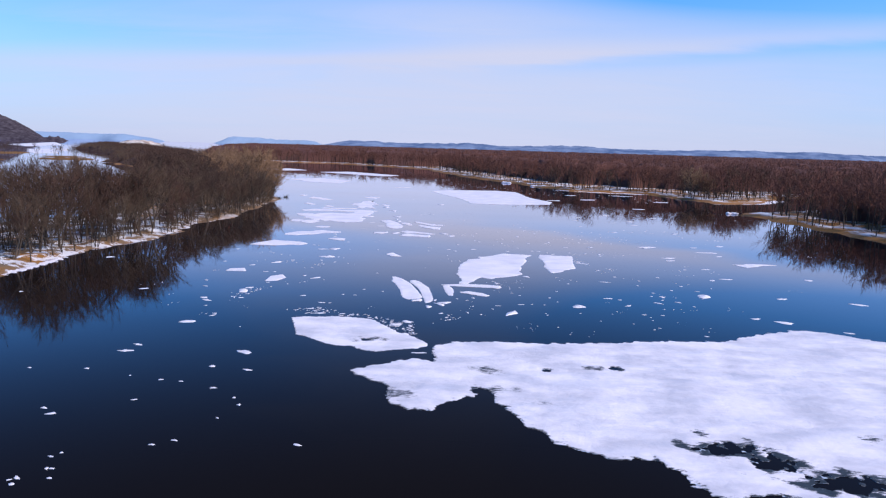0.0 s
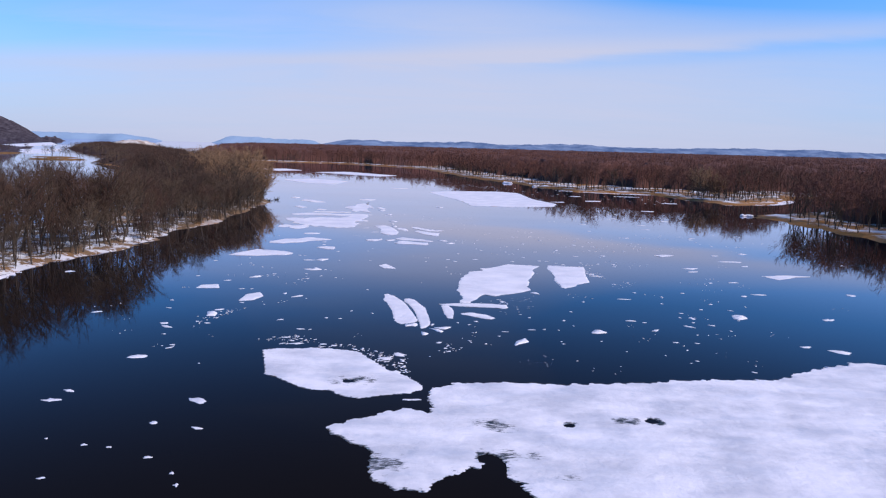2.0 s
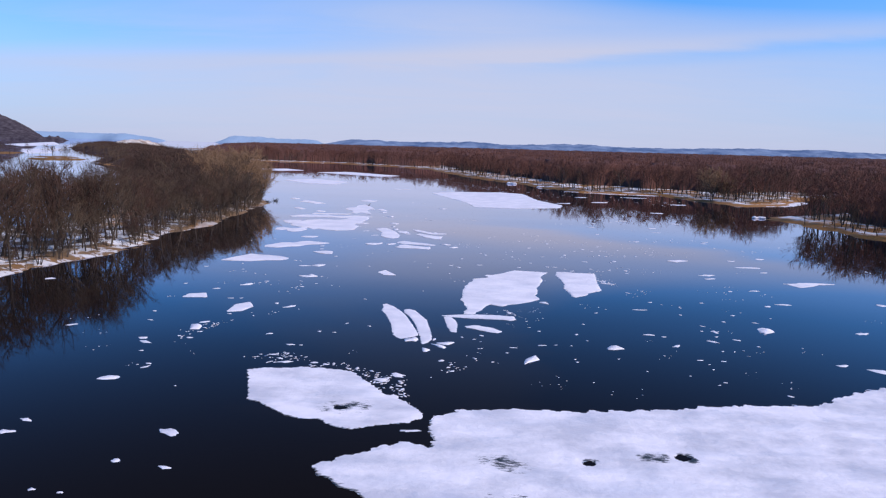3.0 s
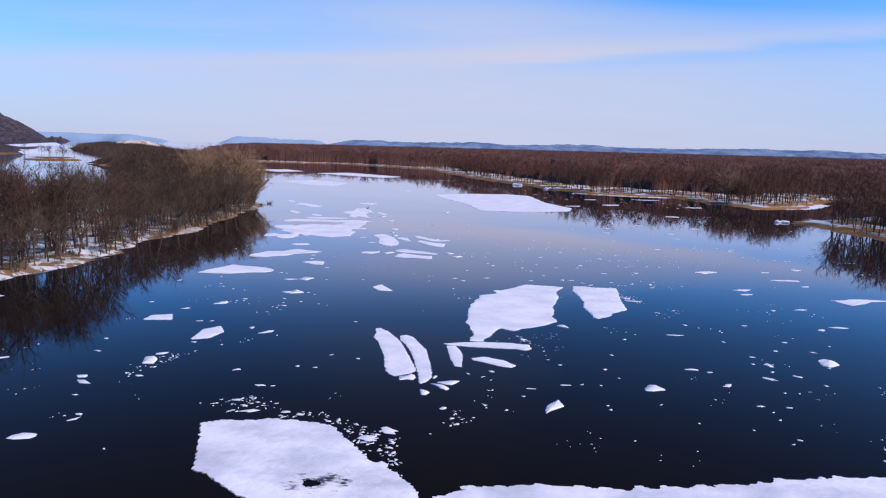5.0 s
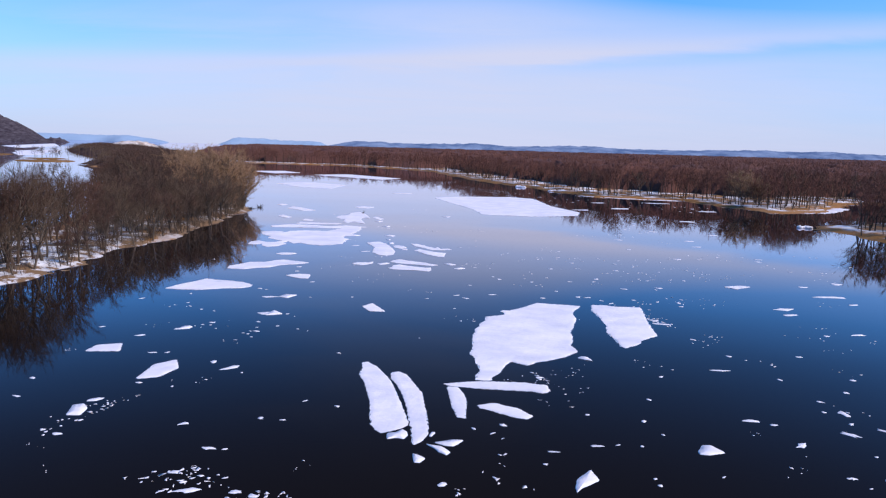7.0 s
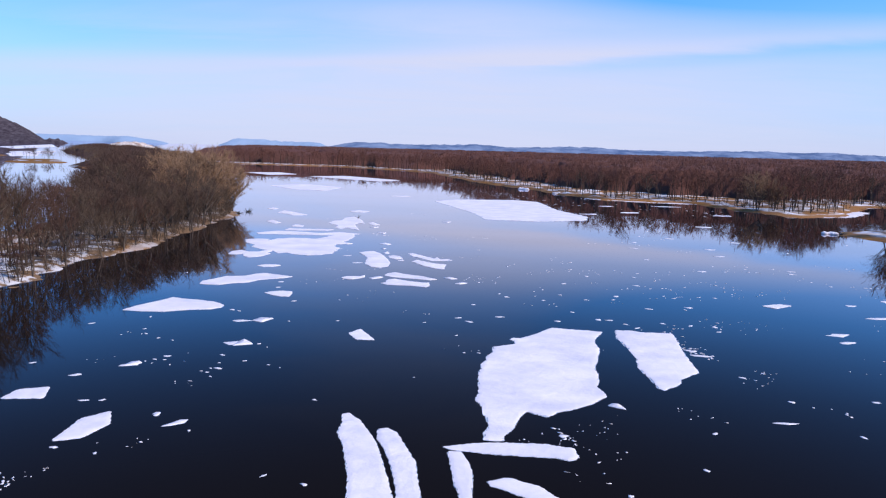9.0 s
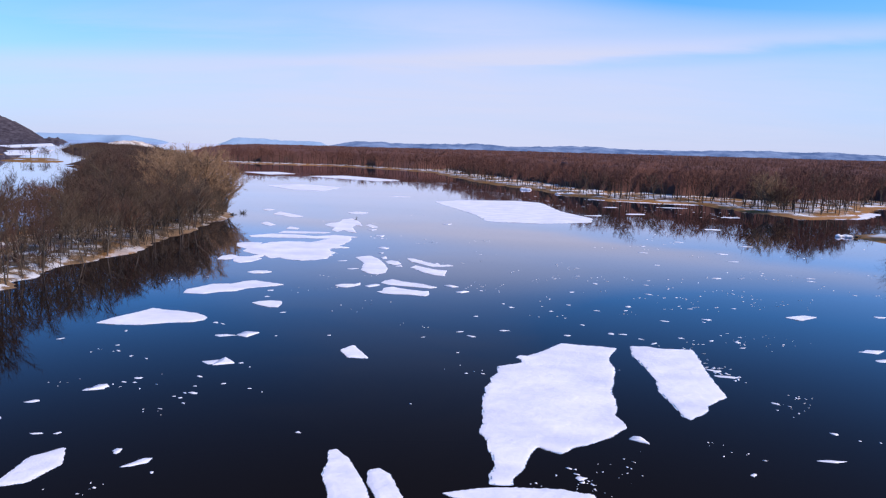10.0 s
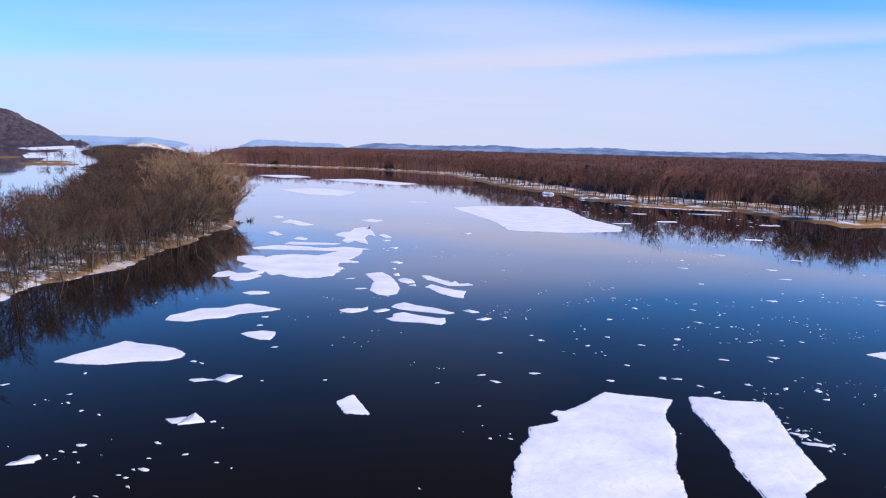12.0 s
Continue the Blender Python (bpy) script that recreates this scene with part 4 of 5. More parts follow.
ice_floe([(-12.7, 210.3), (-11.7, 211.6), (-10.3, 210.7), (-9.4, 207.7), (-10.7, 206.4), (-12, 207.7)])
ice_floe([(-14.3, 215.1), (-13.2, 216.5), (-12.6, 213.7), (-13.6, 213.5)])
ice_floe([(-10.4, 204.9), (-9.3, 206.1), (-9, 204.7)])
ice_floe([(-8.9, 214.9), (-7.4, 214.6), (-5.2, 211.1), (-3.2, 208.8), (-2.7, 210.5), (-2, 207.9), (-0.3, 208.3), (0.5, 206.9), (-1.7, 206), (-3.6, 205.6), (-5.6, 208.3), (-7.7, 210.6)])
ice_floe([(-7.5, 203.9), (-6.7, 206.6), (-4.5, 204), (-2.1, 202), (-0.7, 201.8), (-1, 198.6), (-1.1, 196), (-2.9, 196.9), (-5.2, 199.6), (-6.5, 202.7)])
ice_floe([(-11.4, 188.3), (-10.9, 190.3), (-9.7, 191.7), (-8, 190), (-5.1, 188.6), (-2.1, 185.8), (-3.3, 184.9), (-5.7, 185.6), (-8.1, 186.3), (-9.7, 186.8)])
ice_floe([(-11.3, 181.1), (-10.5, 181.8), (-10.5, 184.2), (-9.2, 185.1), (-7.1, 183.7), (-4.4, 182.4), (-3.4, 182.6), (-3.2, 180), (-3.8, 178.7), (-6.1, 179.6), (-8.3, 179.6), (-10.2, 179.9)])
ice_floe([(-18.3, 185.1), (-17.3, 186.3), (-15.3, 186.6), (-14.6, 187.8), (-14.4, 186), (-15.4, 184.5), (-16.3, 183.6), (-17.7, 184.1)])
ice_floe([(-13.7, 185.4), (-12.8, 186.6), (-12, 187.1), (-11.2, 186.5), (-12, 185.3), (-13, 184.5)])
ice_floe([(-1.2, 187.4), (-0.2, 188.3), (1.4, 186.7), (0.2, 186.2)])
ice_floe([(0.7, 182.5), (2.1, 183.7), (3, 183.2), (1.7, 182)])
ice_floe([(-35, 194.6), (-34, 196.1), (-31.9, 196.4), (-30.8, 195.3), (-32, 193.8), (-33.6, 193.5)])
ice_floe([(-39, 176), (-39.5, 178.7), (-38.2, 180.9), (-37.1, 183.2), (-34.2, 184), (-33.1, 186), (-31.7, 187.3), (-30.2, 186.5), (-26.3, 184.5), (-27.3, 183.3), (-29.3, 182), (-30.9, 181), (-32, 178.6), (-34.2, 177.6), (-36.1, 175.8)])
ice_floe([(-42.7, 157.4), (-42, 160), (-41.1, 161.8), (-39.9, 164.3), (-39.3, 166.1), (-37.5, 165.3), (-34.9, 164.7), (-32.5, 163.7), (-30.6, 161.9), (-30.6, 160.4), (-31.9, 159.2), (-34.1, 158.7), (-35.8, 157.9), (-37.4, 157.1), (-40.3, 157)])
ice_floe([(-27.6, 171), (-26.9, 171.9), (-25.4, 172.7), (-23.7, 172.4), (-23.3, 170.6), (-23.4, 168.7), (-24.5, 168.6), (-26.2, 169.6)])
ice_floe([(-11.9, 149.1), (-10.7, 151.3), (-8.4, 146.3), (-10.6, 146.3)])
ice_floe([(-38, 124.2), (-37.8, 126.6), (-35.5, 127.6), (-34.4, 124.6)])
ice_floe([(-29, 115.9), (-29.1, 120.4), (-27.5, 122.2), (-26.3, 119.6), (-27.1, 116.7)])
ice_floe([(-24.7, 153.9), (-24.1, 155.6), (-22.2, 155.4), (-23.2, 153.1)])
ice_floe([(-23.7, 142.3), (-23.2, 145.3), (-21.5, 143.2)])
ice_floe([(-7.6, 364.5), (3.4, 376.8), (26.4, 382.5), (37, 375.1), (39.5, 334.2), (46.3, 311.1), (43.6, 298.1), (26.2, 289.3), (10.5, 292), (8, 311.7)])
ice_floe([(-95.6, 443.1), (-82.1, 465.8), (-56.9, 442.9), (-60.1, 411.4), (-76.6, 416)])
ice_floe([(-98.7, 559.8), (-76.2, 583.7), (-33, 536.9), (-45.5, 515.9)])
ice_floe([(-153.7, 599.4), (-131.4, 616.4), (-111.4, 588.4), (-127, 567.8)])
ice_floe([(-30.6, 106.6), (-31.2, 108.9), (-30.4, 109.3), (-29.6, 108.3), (-29.4, 106.7)])
ice_floe([(8.8, 96.7), (9.1, 97.9), (10.4, 99.6), (10.7, 97.9), (9.3, 96.7), (8.8, 96)])
ice_floe([(19.1, 103.2), (19.8, 104.4), (20.5, 104.5), (21.2, 103.1), (19.8, 102.6), (19.1, 102.7)])
ice_floe([(41, 113.7), (42.7, 114.9), (43, 113), (41.3, 112), (40.8, 112.8)])
ice_floe([(-32, 134.2), (-31.7, 135.6), (-31, 135.9), (-30.5, 135.3), (-30.9, 134.6)])
ice_floe([(46.4, 171.7), (49.8, 173.3), (51.3, 172.3), (47.8, 169.8)])
ice_floe([(60.5, 147.7), (62.5, 148.4), (65.3, 146.9), (61.6, 144.7)])
ice_floe([(-637.4, 1103.3), (-643.4, 1238.4), (-535, 1029.5), (-536.1, 946.5)])
ice_floe([(-914.7, 1514.7), (-1191.1, 2216.7), (-871.8, 1656.5), (-760.4, 1320.6)])
ice_floe([(-572.3, 990.9), (-617.6, 1144.2), (-479.6, 901.8), (-480.6, 850.6)])


def floe_outline(x, y, w, h, r):
    """A broken many-cornered outline of that width and depth."""
    n = int(r.integers(6, 12))
    a = np.sort(np.linspace(0, 2 * np.pi, n, endpoint=False) + r.uniform(-0.28, 0.28, n))
    k = r.uniform(0.5, 1.3, n)
    t = r.uniform(-0.9, 0.9)
    px, py = np.cos(a) * w / 2 * k, np.sin(a) * h / 2 * k
    return [(x + u + t * v, y + v) for u, v in zip(px, py)]


# small floes, stretch by stretch up the river: x, y, width, depth
SMALL_FLOES = []
SMALL_FLOES += [(-27.7, 44.4, 0.5, 0.6), (-28.3, 45, 0.4, 0.4), (-27.9, 45.3, 0.4, 0.8), (-25.8, 45.4, 0.4, 0.3), (-26.8, 46.8, 0.3, 0.5), (-26.4, 46.8, 0.4, 0.4), (-27.5, 48.7, 0.4, 0.4), (-27.1, 49.4, 0.3, 0.4), (-21.3, 51.2, 0.5, 0.4), (-10.6, 51.9, 0.6, 0.6), (-20, 52.1, 0.5, 0.5), (-31.8, 56.7, 0.7, 1.1), (-18.2, 56.8, 0.3, 0.5), (-33.1, 57.9, 0.5, 0.8), (-17.3, 59.9, 0.4, 0.7), (-26.6, 60.4, 0.5, 0.5), (-18.2, 61.6, 0.4, 0.5), (-20.8, 64, 0.7, 0.6), (-24.4, 65.6, 0.5, 0.4), (-26.4, 65.9, 0.5, 0.5)]
SMALL_FLOES += [(-29.7, 66.8, 0.4, 0.4), (-40.2, 68.3, 0.5, 0.5), (-34.7, 68.6, 0.6, 0.7), (-19.2, 69.6, 0.9, 0.8), (-23, 70.5, 0.8, 0.9), (-33.7, 74.9, 1.8, 1.4), (-21.1, 75.6, 1.6, 2), (-2.4, 77.3, 1.6, 0.8), (-33.4, 77.4, 0.9, 1.1), (26.8, 84.9, 0.8, 1.2), (-24.7, 86.4, 0.2, 0.3), (-31.6, 88.2, 2.2, 2.2), (33.3, 88.2, 0.7, 0.8), (-5.8, 89.6, 1.4, 2.2), (15.1, 90.7, 0.2, 0.3), (-1, 90.9, 0.2, 0.3), (27.6, 90.9, 0.3, 0.3), (-4.4, 91.3, 1.4, 2.2), (28.5, 91.8, 0.6, 0.5), (-29.7, 91.8, 0.5, 1.2)]
SMALL_FLOES += [(53.2, 92.1, 1.1, 1.5), (-29.9, 92.9, 0.6, 0.8), (1.1, 93.1, 0.5, 0.8), (25.6, 93.6, 0.2, 0.4), (-12, 94.2, 0.8, 1), (0.7, 94.3, 0.4, 0.6), (-18, 94.5, 0.5, 0.4), (2.5, 94.6, 0.3, 0.3), (-16.4, 94.7, 1.6, 1), (-13.3, 94.7, 1, 0.7), (21.5, 94.8, 0.3, 0.3), (-17.1, 95.8, 0.5, 0.7), (28.9, 96.1, 0.3, 0.5), (-19.6, 96.3, 0.3, 0.4), (0, 96.6, 0.6, 1), (-16.2, 96.8, 0.5, 0.4), (47.1, 96.9, 2.3, 3), (-18.2, 97.2, 1, 0.6), (-32.5, 97.3, 0.5, 0.5), (14.7, 97.4, 0.4, 0.5)]
SMALL_FLOES += [(-17.1, 97.9, 0.3, 0.5), (29.1, 97.9, 0.3, 0.3), (14.6, 98.4, 0.3, 0.4), (44, 98.8, 1.3, 1.4), (19.5, 99, 0.3, 0.4), (31.1, 99.2, 0.6, 0.5), (28.6, 99.4, 0.8, 0.6), (7.3, 100.2, 0.4, 0.5), (-33.5, 100.7, 1.3, 1.4), (-16, 101.1, 0.4, 0.3), (-17.2, 101.2, 0.9, 0.8), (-34.4, 102.3, 1.1, 1.2), (8.1, 102.4, 0.9, 0.3), (-61.2, 102.7, 0.6, 1.2), (-29.3, 102.9, 0.9, 0.6), (32.5, 103.2, 0.3, 0.6), (33.9, 103.2, 0.2, 0.6)]
SMALL_FLOES += [(-30.7, 103.6, 0.4, 0.7), (11.7, 103.7, 1.2, 0.7), (15.1, 103.9, 0.3, 0.5), (13.3, 104, 0.5, 0.5), (27.7, 104.9, 1, 1.4), (-20.7, 105.6, 0.9, 0.8), (-28.9, 105.7, 0.4, 0.5), (37.7, 105.7, 0.5, 0.6), (17.4, 106.3, 0.3, 0.4), (2.3, 106.4, 0.4, 0.5), (-13.1, 107, 0.6, 0.4), (-15, 107.3, 0.5, 1), (4.8, 107.3, 0.6, 1.1), (-45.1, 107.3, 1.1, 1.7), (32.8, 107.5, 0.9, 1.8), (36.2, 108.5, 0.8, 1.3), (16.6, 109.1, 0.4, 0.7), (27.4, 109.1, 0.8, 0.6), (34.2, 109.8, 0.5, 0.8)]
SMALL_FLOES += [(25.8, 109.9, 1.5, 1.1), (12.1, 110.2, 0.5, 0.5), (-30, 110.4, 1.3, 1.6), (-9.2, 110.4, 0.6, 0.5), (-36.9, 110.6, 0.8, 0.9), (65.2, 110.7, 2.4, 2.3), (-12.2, 111.5, 0.3, 0.6), (34.9, 112.3, 1, 2.1), (33.3, 112.5, 0.5, 0.7), (54.5, 113.4, 1.9, 1.8), (-24.9, 114.2, 0.3, 0.5), (42.2, 114.3, 2.3, 2.7), (18.4, 114.5, 0.5, 0.7), (-28.2, 115, 0.7, 0.6), (34.3, 115.2, 0.6, 0.8), (-38.3, 115.4, 0.6, 0.8), (42.4, 117.8, 0.6, 1), (38.2, 118, 0.6, 0.8), (-19.8, 118.7, 0.3, 0.5), (9.2, 119.9, 0.9, 0.9)]
SMALL_FLOES += [(-21.4, 120.1, 1.2, 2.2), (45.7, 120.7, 0.4, 0.6), (21.5, 121.3, 0.5, 0.6), (33.4, 121.4, 0.5, 0.9), (-23.6, 121.9, 0.6, 1.3), (40.9, 121.9, 0.7, 0.9), (28.3, 124, 2.5, 0.9), (-30.9, 124.5, 0.9, 0.7), (-29.4, 124.7, 0.6, 0.7), (-11.6, 126.3, 0.5, 0.5), (48.8, 128.7, 1.2, 1.3), (31.3, 129.4, 0.7, 0.8), (39.3, 130, 0.8, 0.8), (52.1, 130.3, 2.6, 1.1), (-35.1, 131.1, 1, 1.1), (-22.5, 131.7, 0.3, 0.5), (67.9, 131.7, 2.5, 2.4), (-23.3, 133, 0.5, 0.4)]
SMALL_FLOES += [(-23.9, 133.3, 0.4, 0.3), (-3.3, 133.3, 0.2, 0.3), (-23.3, 134.2, 0.4, 0.4), (-41, 134.3, 0.6, 0.9), (-22.6, 134.3, 0.8, 0.9), (-31.6, 134.5, 1.7, 1.5), (-16.7, 135.1, 0.2, 0.4), (-63.2, 135.3, 1.6, 2.6), (-30.5, 135.9, 0.3, 0.5), (-18.1, 135.9, 0.4, 0.4), (-23.1, 136.1, 0.4, 0.3), (29.6, 136.2, 0.7, 0.9), (-29.8, 136.6, 0.6, 0.5), (-28.8, 136.6, 0.4, 0.3), (-20.7, 137, 0.5, 0.7), (-29, 137.8, 0.8, 0.8), (-23.6, 138.8, 0.5, 0.7), (47.4, 139.8, 0.8, 1.3), (51.9, 140.9, 2.1, 1.7), (-19.8, 142.2, 0.2, 0.3)]
SMALL_FLOES += [(1.7, 142.3, 0.3, 0.5), (-23.5, 143.4, 2.5, 3), (-21, 143.4, 0.4, 0.6), (27.7, 143.7, 2.4, 1.3), (-30.8, 143.9, 0.3, 0.5), (-32.7, 144.6, 0.4, 0.7), (27.5, 145.4, 1, 1.3), (27.1, 145.9, 0.9, 1), (-34.8, 146.3, 0.4, 0.7), (-35.8, 148.4, 0.4, 0.6), (64.8, 148.4, 8, 3.7), (0.9, 149.5, 0.3, 0.5), (-43, 150.2, 0.5, 0.8), (48, 151.2, 2.1, 1.9), (-25.7, 153.7, 2.4, 1.6), (-20.1, 154.1, 0.4, 0.5)]
SMALL_FLOES += [(-37.6, 154.3, 0.5, 0.9), (49.1, 154.9, 3.8, 2.2), (33.9, 154.9, 1.1, 0.7), (-14.1, 155, 0.4, 0.6), (-3.1, 155.5, 0.4, 0.5), (24.1, 155.8, 0.7, 1.3), (2.5, 156.6, 1.2, 1.4), (34.4, 157.5, 0.8, 1.5), (22.9, 157.5, 0.5, 0.9), (31.4, 157.8, 0.7, 0.9), (14.2, 158.2, 0.8, 0.8), (1.3, 158.5, 0.8, 1), (28, 158.6, 0.8, 0.9), (-27.8, 158.9, 0.4, 0.8), (-28.8, 159.4, 0.6, 1), (61.6, 159.6, 1.4, 1.5), (19.7, 159.6, 1.1, 1.2), (21.3, 159.6, 1.3, 0.9), (6.7, 159.7, 1.4, 0.9), (35.6, 159.7, 0.4, 0.6)]
SMALL_FLOES += [(17, 163.8, 0.5, 0.8), (60.6, 165.1, 6.3, 2.1), (-22, 165.9, 0.6, 1), (3.4, 166.8, 0.8, 1), (28.5, 167.3, 1, 1.3), (33.7, 167.3, 0.4, 0.9), (34.7, 168.8, 1.3, 1.5), (14, 171.3, 0.7, 1), (20.5, 172.4, 0.7, 0.9), (8.5, 173, 0.9, 1.2), (24.7, 173, 0.6, 0.7), (60.4, 173.5, 2.1, 1.9), (7.6, 175.1, 0.8, 0.7), (-26.6, 175.3, 0.9, 0.9), (17.1, 175.6, 0.8, 1), (25.7, 175.7, 0.8, 1.3), (41.2, 176.5, 0.6, 0.8), (68.2, 177.2, 2.5, 2.2), (-27.1, 179.8, 1, 1.4)]
SMALL_FLOES += [(4.7, 184.3, 0.6, 0.9), (19.1, 185.2, 0.9, 1.2), (31.2, 185.3, 1, 0.9), (24.3, 193.1, 0.9, 1.5), (32.8, 193.3, 0.7, 1.5), (-17.8, 200.9, 2.2, 2), (64.7, 201.5, 1.5, 1.5), (47.9, 202.1, 1.9, 1.7), (66, 204.6, 1.8, 1.5), (-20.8, 209.6, 1.7, 1.6), (40.8, 215.4, 1.1, 1.5), (59, 223.2, 4, 1.9), (42.9, 232.9, 2.4, 2.1)]
SMALL_FLOES += [(60.5, 234.3, 2.8, 2.5), (45.4, 243.8, 1.3, 1.5), (72.1, 248.6, 3, 2.7), (57.2, 253.9, 2.6, 2.3), (77.1, 286.8, 5.1, 4.6), (48.4, 321.9, 12.1, 6.9), (98.2, 329.3, 10.8, 7.8), (65.7, 332.5, 10.8, 9.7), (62.7, 361.2, 9.6, 8.6), (90.1, 367.9, 15.1, 10.1)]
SMALL_FLOES += [(-23.6, 387.7, 7.4, 6.7)]

small_rng = np.random.default_rng(77)
for x, y, w, h in SMALL_FLOES:
    far = 0.6 if x > 40 and y > 300 else 1.0
    ice_floe(floe_outline(x, y, w * far, h * far * 0.72, small_rng), 0.028, "small snow-white ice floe on dark water" if max(w, h) > 1 else "fragment of white ice on dark water", rag=1.3)


def along(line, width, count, size):
    """Scatter rows for pieces that trail along the edge of a floe."""
    line = np.array(line, float)
    rows = []
    for k in np.linspace(0, len(line) - 1.001, count):
        p = line[int(k)] + (line[int(k) + 1] - line[int(k)]) * (k % 1)
        rows.append((p[0], p[1], width, width, 2, size))
    return rows


def ice_crumbs(spots):
    """Countless thumb-to-plate sized bits of ice afloat, as one scatter."""
    r = np.random.default_rng(91)
    vs, fs, n = [], [], 0
    for cx, cy, sx, sy, count, size in spots:
        for i in range(count):
            if i % 5 == 0:
                gx, gy = cx + r.normal() * sx, cy + r.normal() * sy
            x, y = gx + r.normal() * min(sx, 6 * size), gy + r.normal() * min(sy, 5 * size)
            s = 0.48 * size * r.uniform(0.3, 1.7)
            k = int(r.integers(5, 8))
            a = np.sort(r.uniform(0, 2 * np.pi, k))
            turn, long = r.uniform(0, np.pi), r.uniform(0.7, 2.2)
            u, w = np.cos(a) * s * long, np.sin(a) * s * 0.8
            rim = np.stack([x + u * np.cos(turn) - w * np.sin(turn), y + u * np.sin(turn) + w * np.cos(turn)], 1) + r.normal(size=(k, 2)) * 0.25 * s
            low = np.concatenate([rim, np.full((k, 1), -0.03)], 1)
            top = np.concatenate([rim * 0.94 + np.array([x, y]) * 0.06, np.full((k, 1), 0.022)], 1)
            vs += [low, top]
            i, j = np.arange(k), (np.arange(k) + 1) % k
            fs += [np.stack([i, j, j + k], 1) + n, np.stack([i, j + k, i + k], 1) + n,
                   np.stack([np.full(k - 2, k), np.arange(1, k - 1) + k, np.arange(2, k) + k], 1) + n]
            n += 2 * k
    return tagged(new("ice_crumbs", mesh_of("ice_crumbs", np.concatenate(vs), np.concatenate(fs), SNOW_ICE)), "scattered white crumbs of ice on the water", "ice", kind="stuff")


ice_crumbs([(30, 120, 14, 22, 85, 0.15), (32, 150, 14, 20, 100, 0.20), (45, 190, 18, 20, 105, 0.28), (20, 195, 18, 18, 95, 0.27), (60, 150, 16, 25, 49, 0.18),
            (-28, 130, 9, 18, 42, 0.14), (-22, 190, 10, 22, 49, 0.22), (-30, 95, 8, 15, 28, 0.11), (8, 100, 9, 10, 28, 0.10), (-8, 215, 14, 22, 49, 0.28),
            (35, 85, 12, 12, 21, 0.11), (5, 270, 30, 40, 42, 0.36), (70, 260, 14, 30, 35, 0.40), (10, 118, 5, 6, 28, 0.13)]
           + along([(-13.8, 93.5), (-11.7, 94.2), (-9.8, 93.5), (-8.4, 92.7), (-6.9, 91.4), (-5.5, 90.4), (-3.8, 89.3)], 0.5, 34, 0.27)
           + along([(-7.2, 90.5), (-5.7, 88.7), (-4.6, 87.7), (-3.5, 86.7), (-3.8, 85.4)], 0.5, 24, 0.25)
           + along([(-17.9, 94.9), (-17.7, 96.1), (-16.8, 97.1), (-15.5, 95.1)], 0.4, 9, 0.22)
           + along([(0, 96.8), (0.7, 94.9), (0.9, 93), (2, 94.2)], 0.4, 8, 0.22)
           + along([(-27.3, 110.9), (-28.1, 110.1), (-28.4, 109.1), (-28.8, 107.5), (-30.1, 106.2), (-30.4, 104.5), (-30.5, 102.9)], 0.5, 18, 0.22)
           + along([(27.6, 152.4), (27.1, 148.4), (26.7, 145.1), (28.2, 144.2), (29.2, 143.3)], 0.5, 18, 0.26)
           + along([(-19.4, 95.8), (-18.1, 96.3), (-17.8, 97.5), (-16.6, 97.3), (-15.8, 96.5), (-16.1, 95.4)], 0.5, 12, 0.22)
           + along([(7.9, 121.4), (8.8, 120.3), (9.3, 120), (9.7, 118.6), (11.5, 116.5), (12.2, 115.5)], 0.6, 14, 0.18)
           + along([(14, 430), (32, 402), (60, 372), (86, 352), (104, 330)], 7.0, 34, 0.8)
           + along([(3.5, 104.0), (4.0, 99.0), (4.6, 96.0)], 0.5, 6, 0.25))

# shelf ice and rafted slush along the shores
for line in ([(-74, 104), (-71.2, 112), (-70.1, 120), (-69.9, 128), (-70.8, 134), (-71.6, 128), (-72, 118)],
             [(62, 405), (80, 393), (104, 386), (108, 389), (86, 398), (66, 410)], [(139, 335), (152, 339), (172, 364), (168, 372), (150, 350), (136, 341)]):
    ice_floe(line, 0.3, "ledge of snow-covered shore ice", "shore ice", 0.05)


def snow_heap(x, y, w, h, seed, label):
    """A rounded heap of ice blocks under snow."""
    r = np.random.default_rng(seed)
    sets = []
    for _ in range(9):
        c = np.array([x + r.normal() * w * 0.28, y + r.normal() * w * 0.2, 0.2])
        bm = bmesh.new()
        bmesh.ops.create_icosphere(bm, subdivisions=2, radius=1)
        v = np.array([q.co[:] for q in bm.verts])
        f = np.array([[q.index for q in t.verts] for t in bm.faces])
        bm.free()
        v = v * (1 + 0.16 * r.normal(size=(len(v), 1))) * np.array([w * r.uniform(0.18, 0.34), w * r.uniform(0.16, 0.28), h * r.uniform(0.5, 1.0)])
        sets.append((v + c, f))
    return tagged(new("snow_heap", mesh_of("snow_heap", *join(*sets), SNOW_ICE, True)), label, "snow heap")


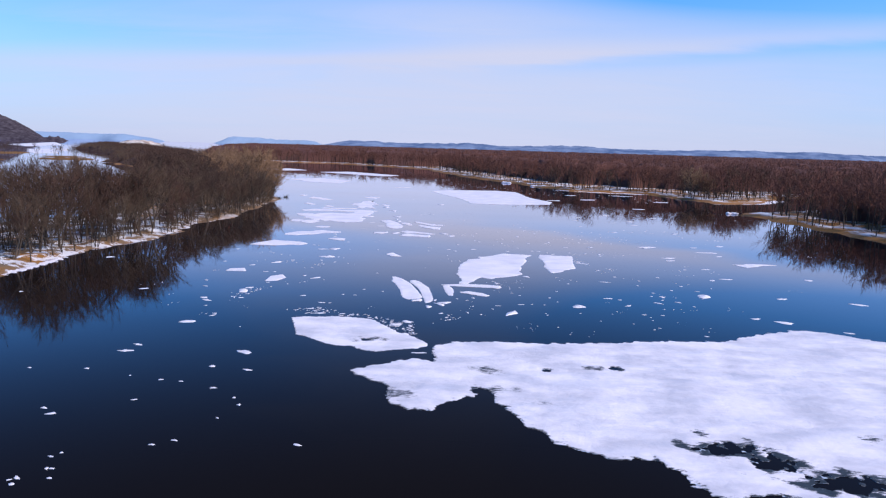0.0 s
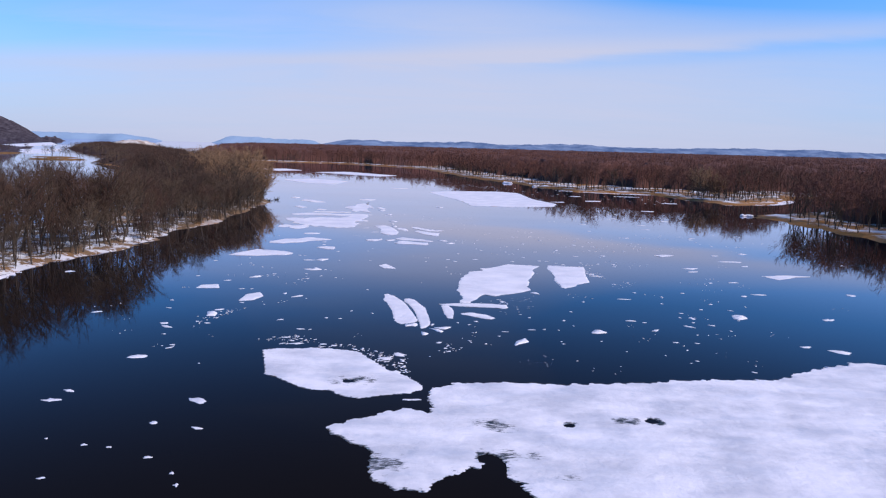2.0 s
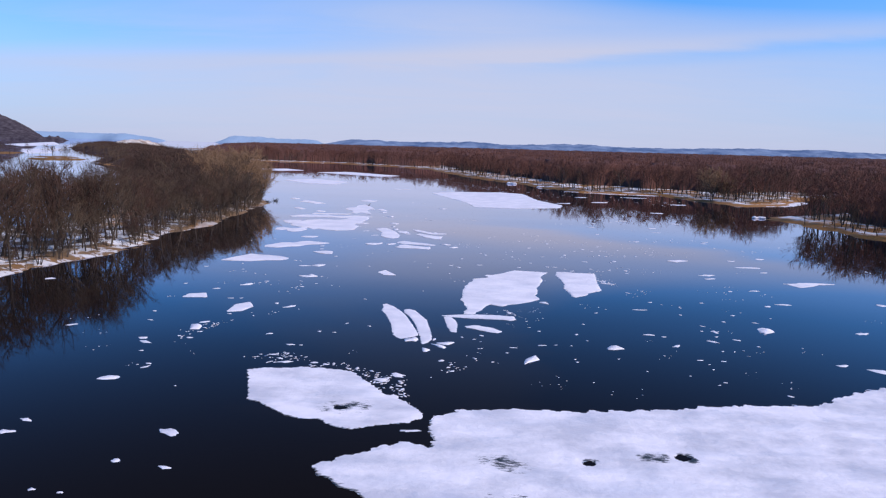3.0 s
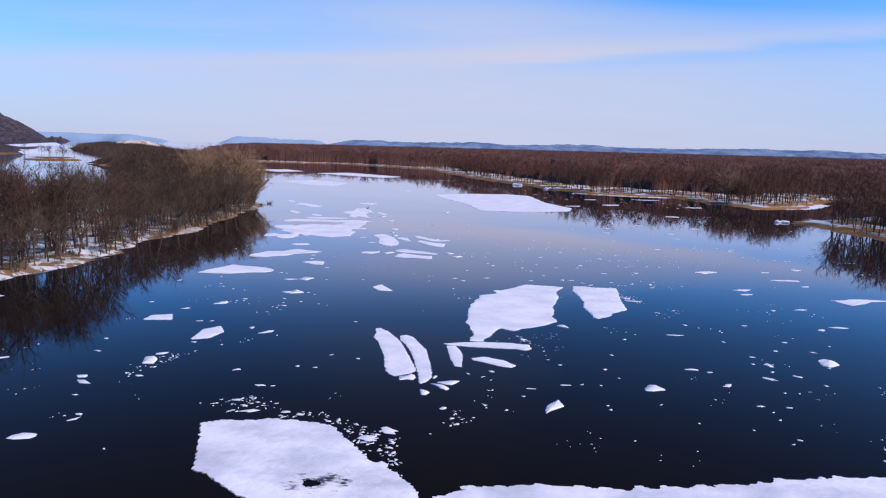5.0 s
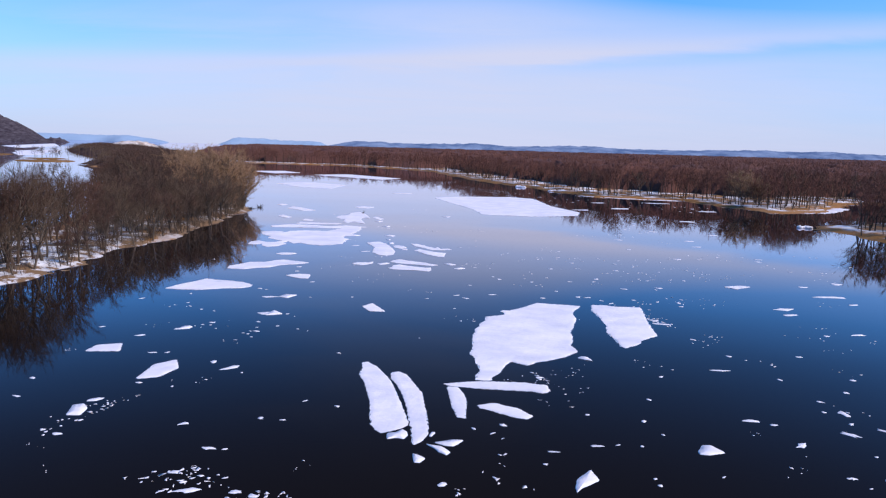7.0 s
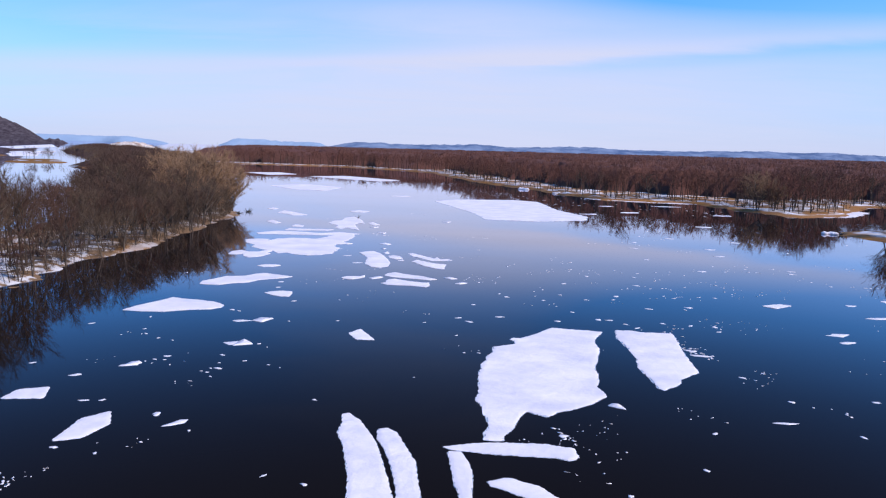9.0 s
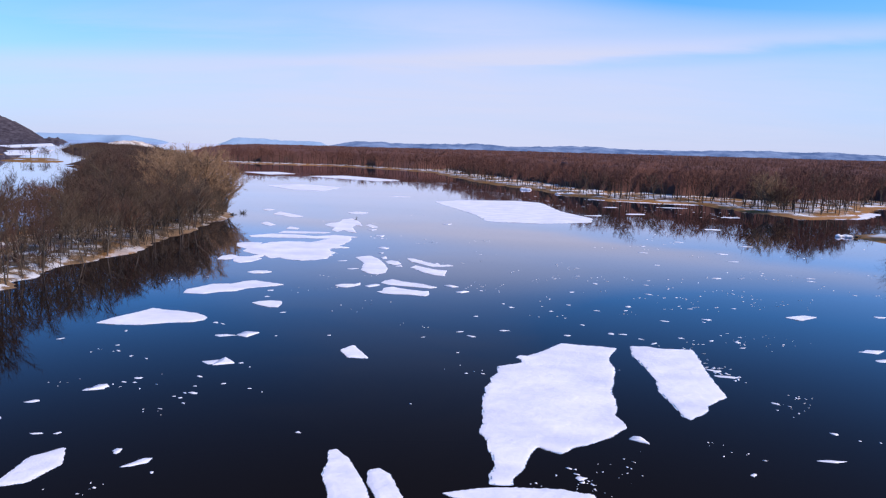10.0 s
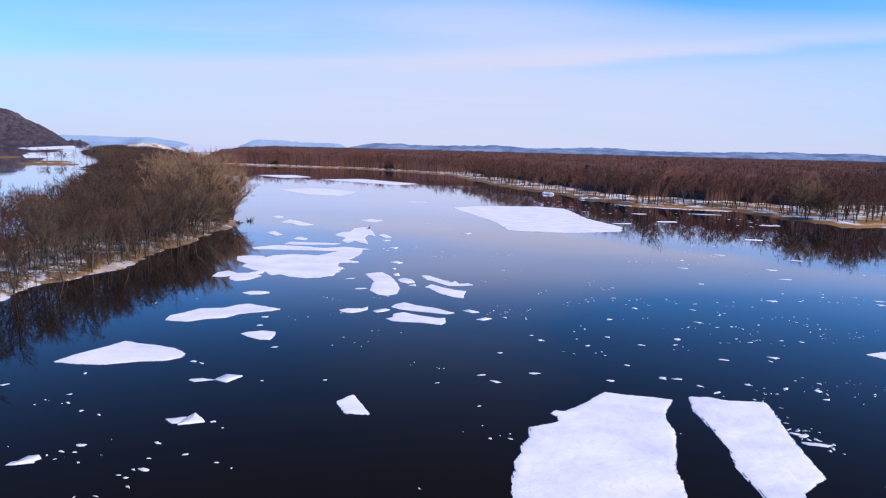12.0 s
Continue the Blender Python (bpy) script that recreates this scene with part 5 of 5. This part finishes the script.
snow_heap(110.5, 276.5, 3.4, 0.55, 1, "heap of snow-covered ice blocks on the bank point")
snow_heap(40.0, 469.0, 5.0, 1.0, 2, "rounded heap of stranded white ice by the bank")
snow_heap(54.5, 438.0, 4.0, 0.7, 3, "low heap of stranded white ice by the bank")


def dead_wood(name, x, y, length, seed, label, stems=5, up=0.5):
    """A waterlogged root stock with broken limbs."""
    r = np.random.default_rng(seed)
    segs = []
    for i in range(stems):
        a = i * 2 * np.pi / stems + r.uniform(-0.4, 0.4)
        p, d = np.array([x, y, -0.15]), np.array([math.cos(a), math.sin(a), up * r.uniform(0.4, 2.0)])
        for k in range(4):
            d = d / np.linalg.norm(d) + r.normal(size=3) * 0.25
            q = p + d / np.linalg.norm(d) * length * r.uniform(0.18, 0.32)
            segs.append((p, q, 0.16 * length * (1 - 0.22 * k) * 0.5, 0.16 * length * (0.8 - 0.22 * k) * 0.5 + 0.01))
            p = q
    segs.append((np.array([x, y, -0.2]), np.array([x + 0.1, y, 0.35 * length]), 0.2 * length, 0.12 * length))
    return tagged(new(name, mesh_of(name, *tubes(segs, 6), DEAD, True)), label, "dead wood")


# first piece: broken wood put in for a bird-like speck on the ice
dead_wood("stump", -28.3, 284.2, 1.3, 5, "dark broken wood form standing in for a bird-like speck on the ice", 4, 1.6)
dead_wood("driftwood", -65.0, 296.0, 1.7, 6, "black waterlogged root stock off the island point", 13, 0.4)
dead_wood("driftwood", -66.5, 290.0, 1.6, 7, "fallen dark limbs at the island point", 9, 0.3)
dead_wood("driftwood", 112.5, 274.0, 1.8, 8, "dark fallen branches on the bank point", 5, 0.5)


def sand_hill():
    px, py = np.meshgrid(np.linspace(-585, -465, 70), np.linspace(1200, 1300, 40))
    e = ((px + 527) / 44) ** 2 + ((py - 1250) / 46) ** 2
    z = 18 * np.sqrt(np.clip(1 - e, 0, 1)) + 0.8 * waves(px, py, 12, 71) - 0.5
    v = np.stack([px.ravel(), py.ravel(), z.ravel()], 1)
    return tagged(new("sand_hill", mesh_of("sand_hill", v, grid_tris(70, 40), SAND, True)), "pale heap of bare sand rising above the woods", "hill")


sand_hill()
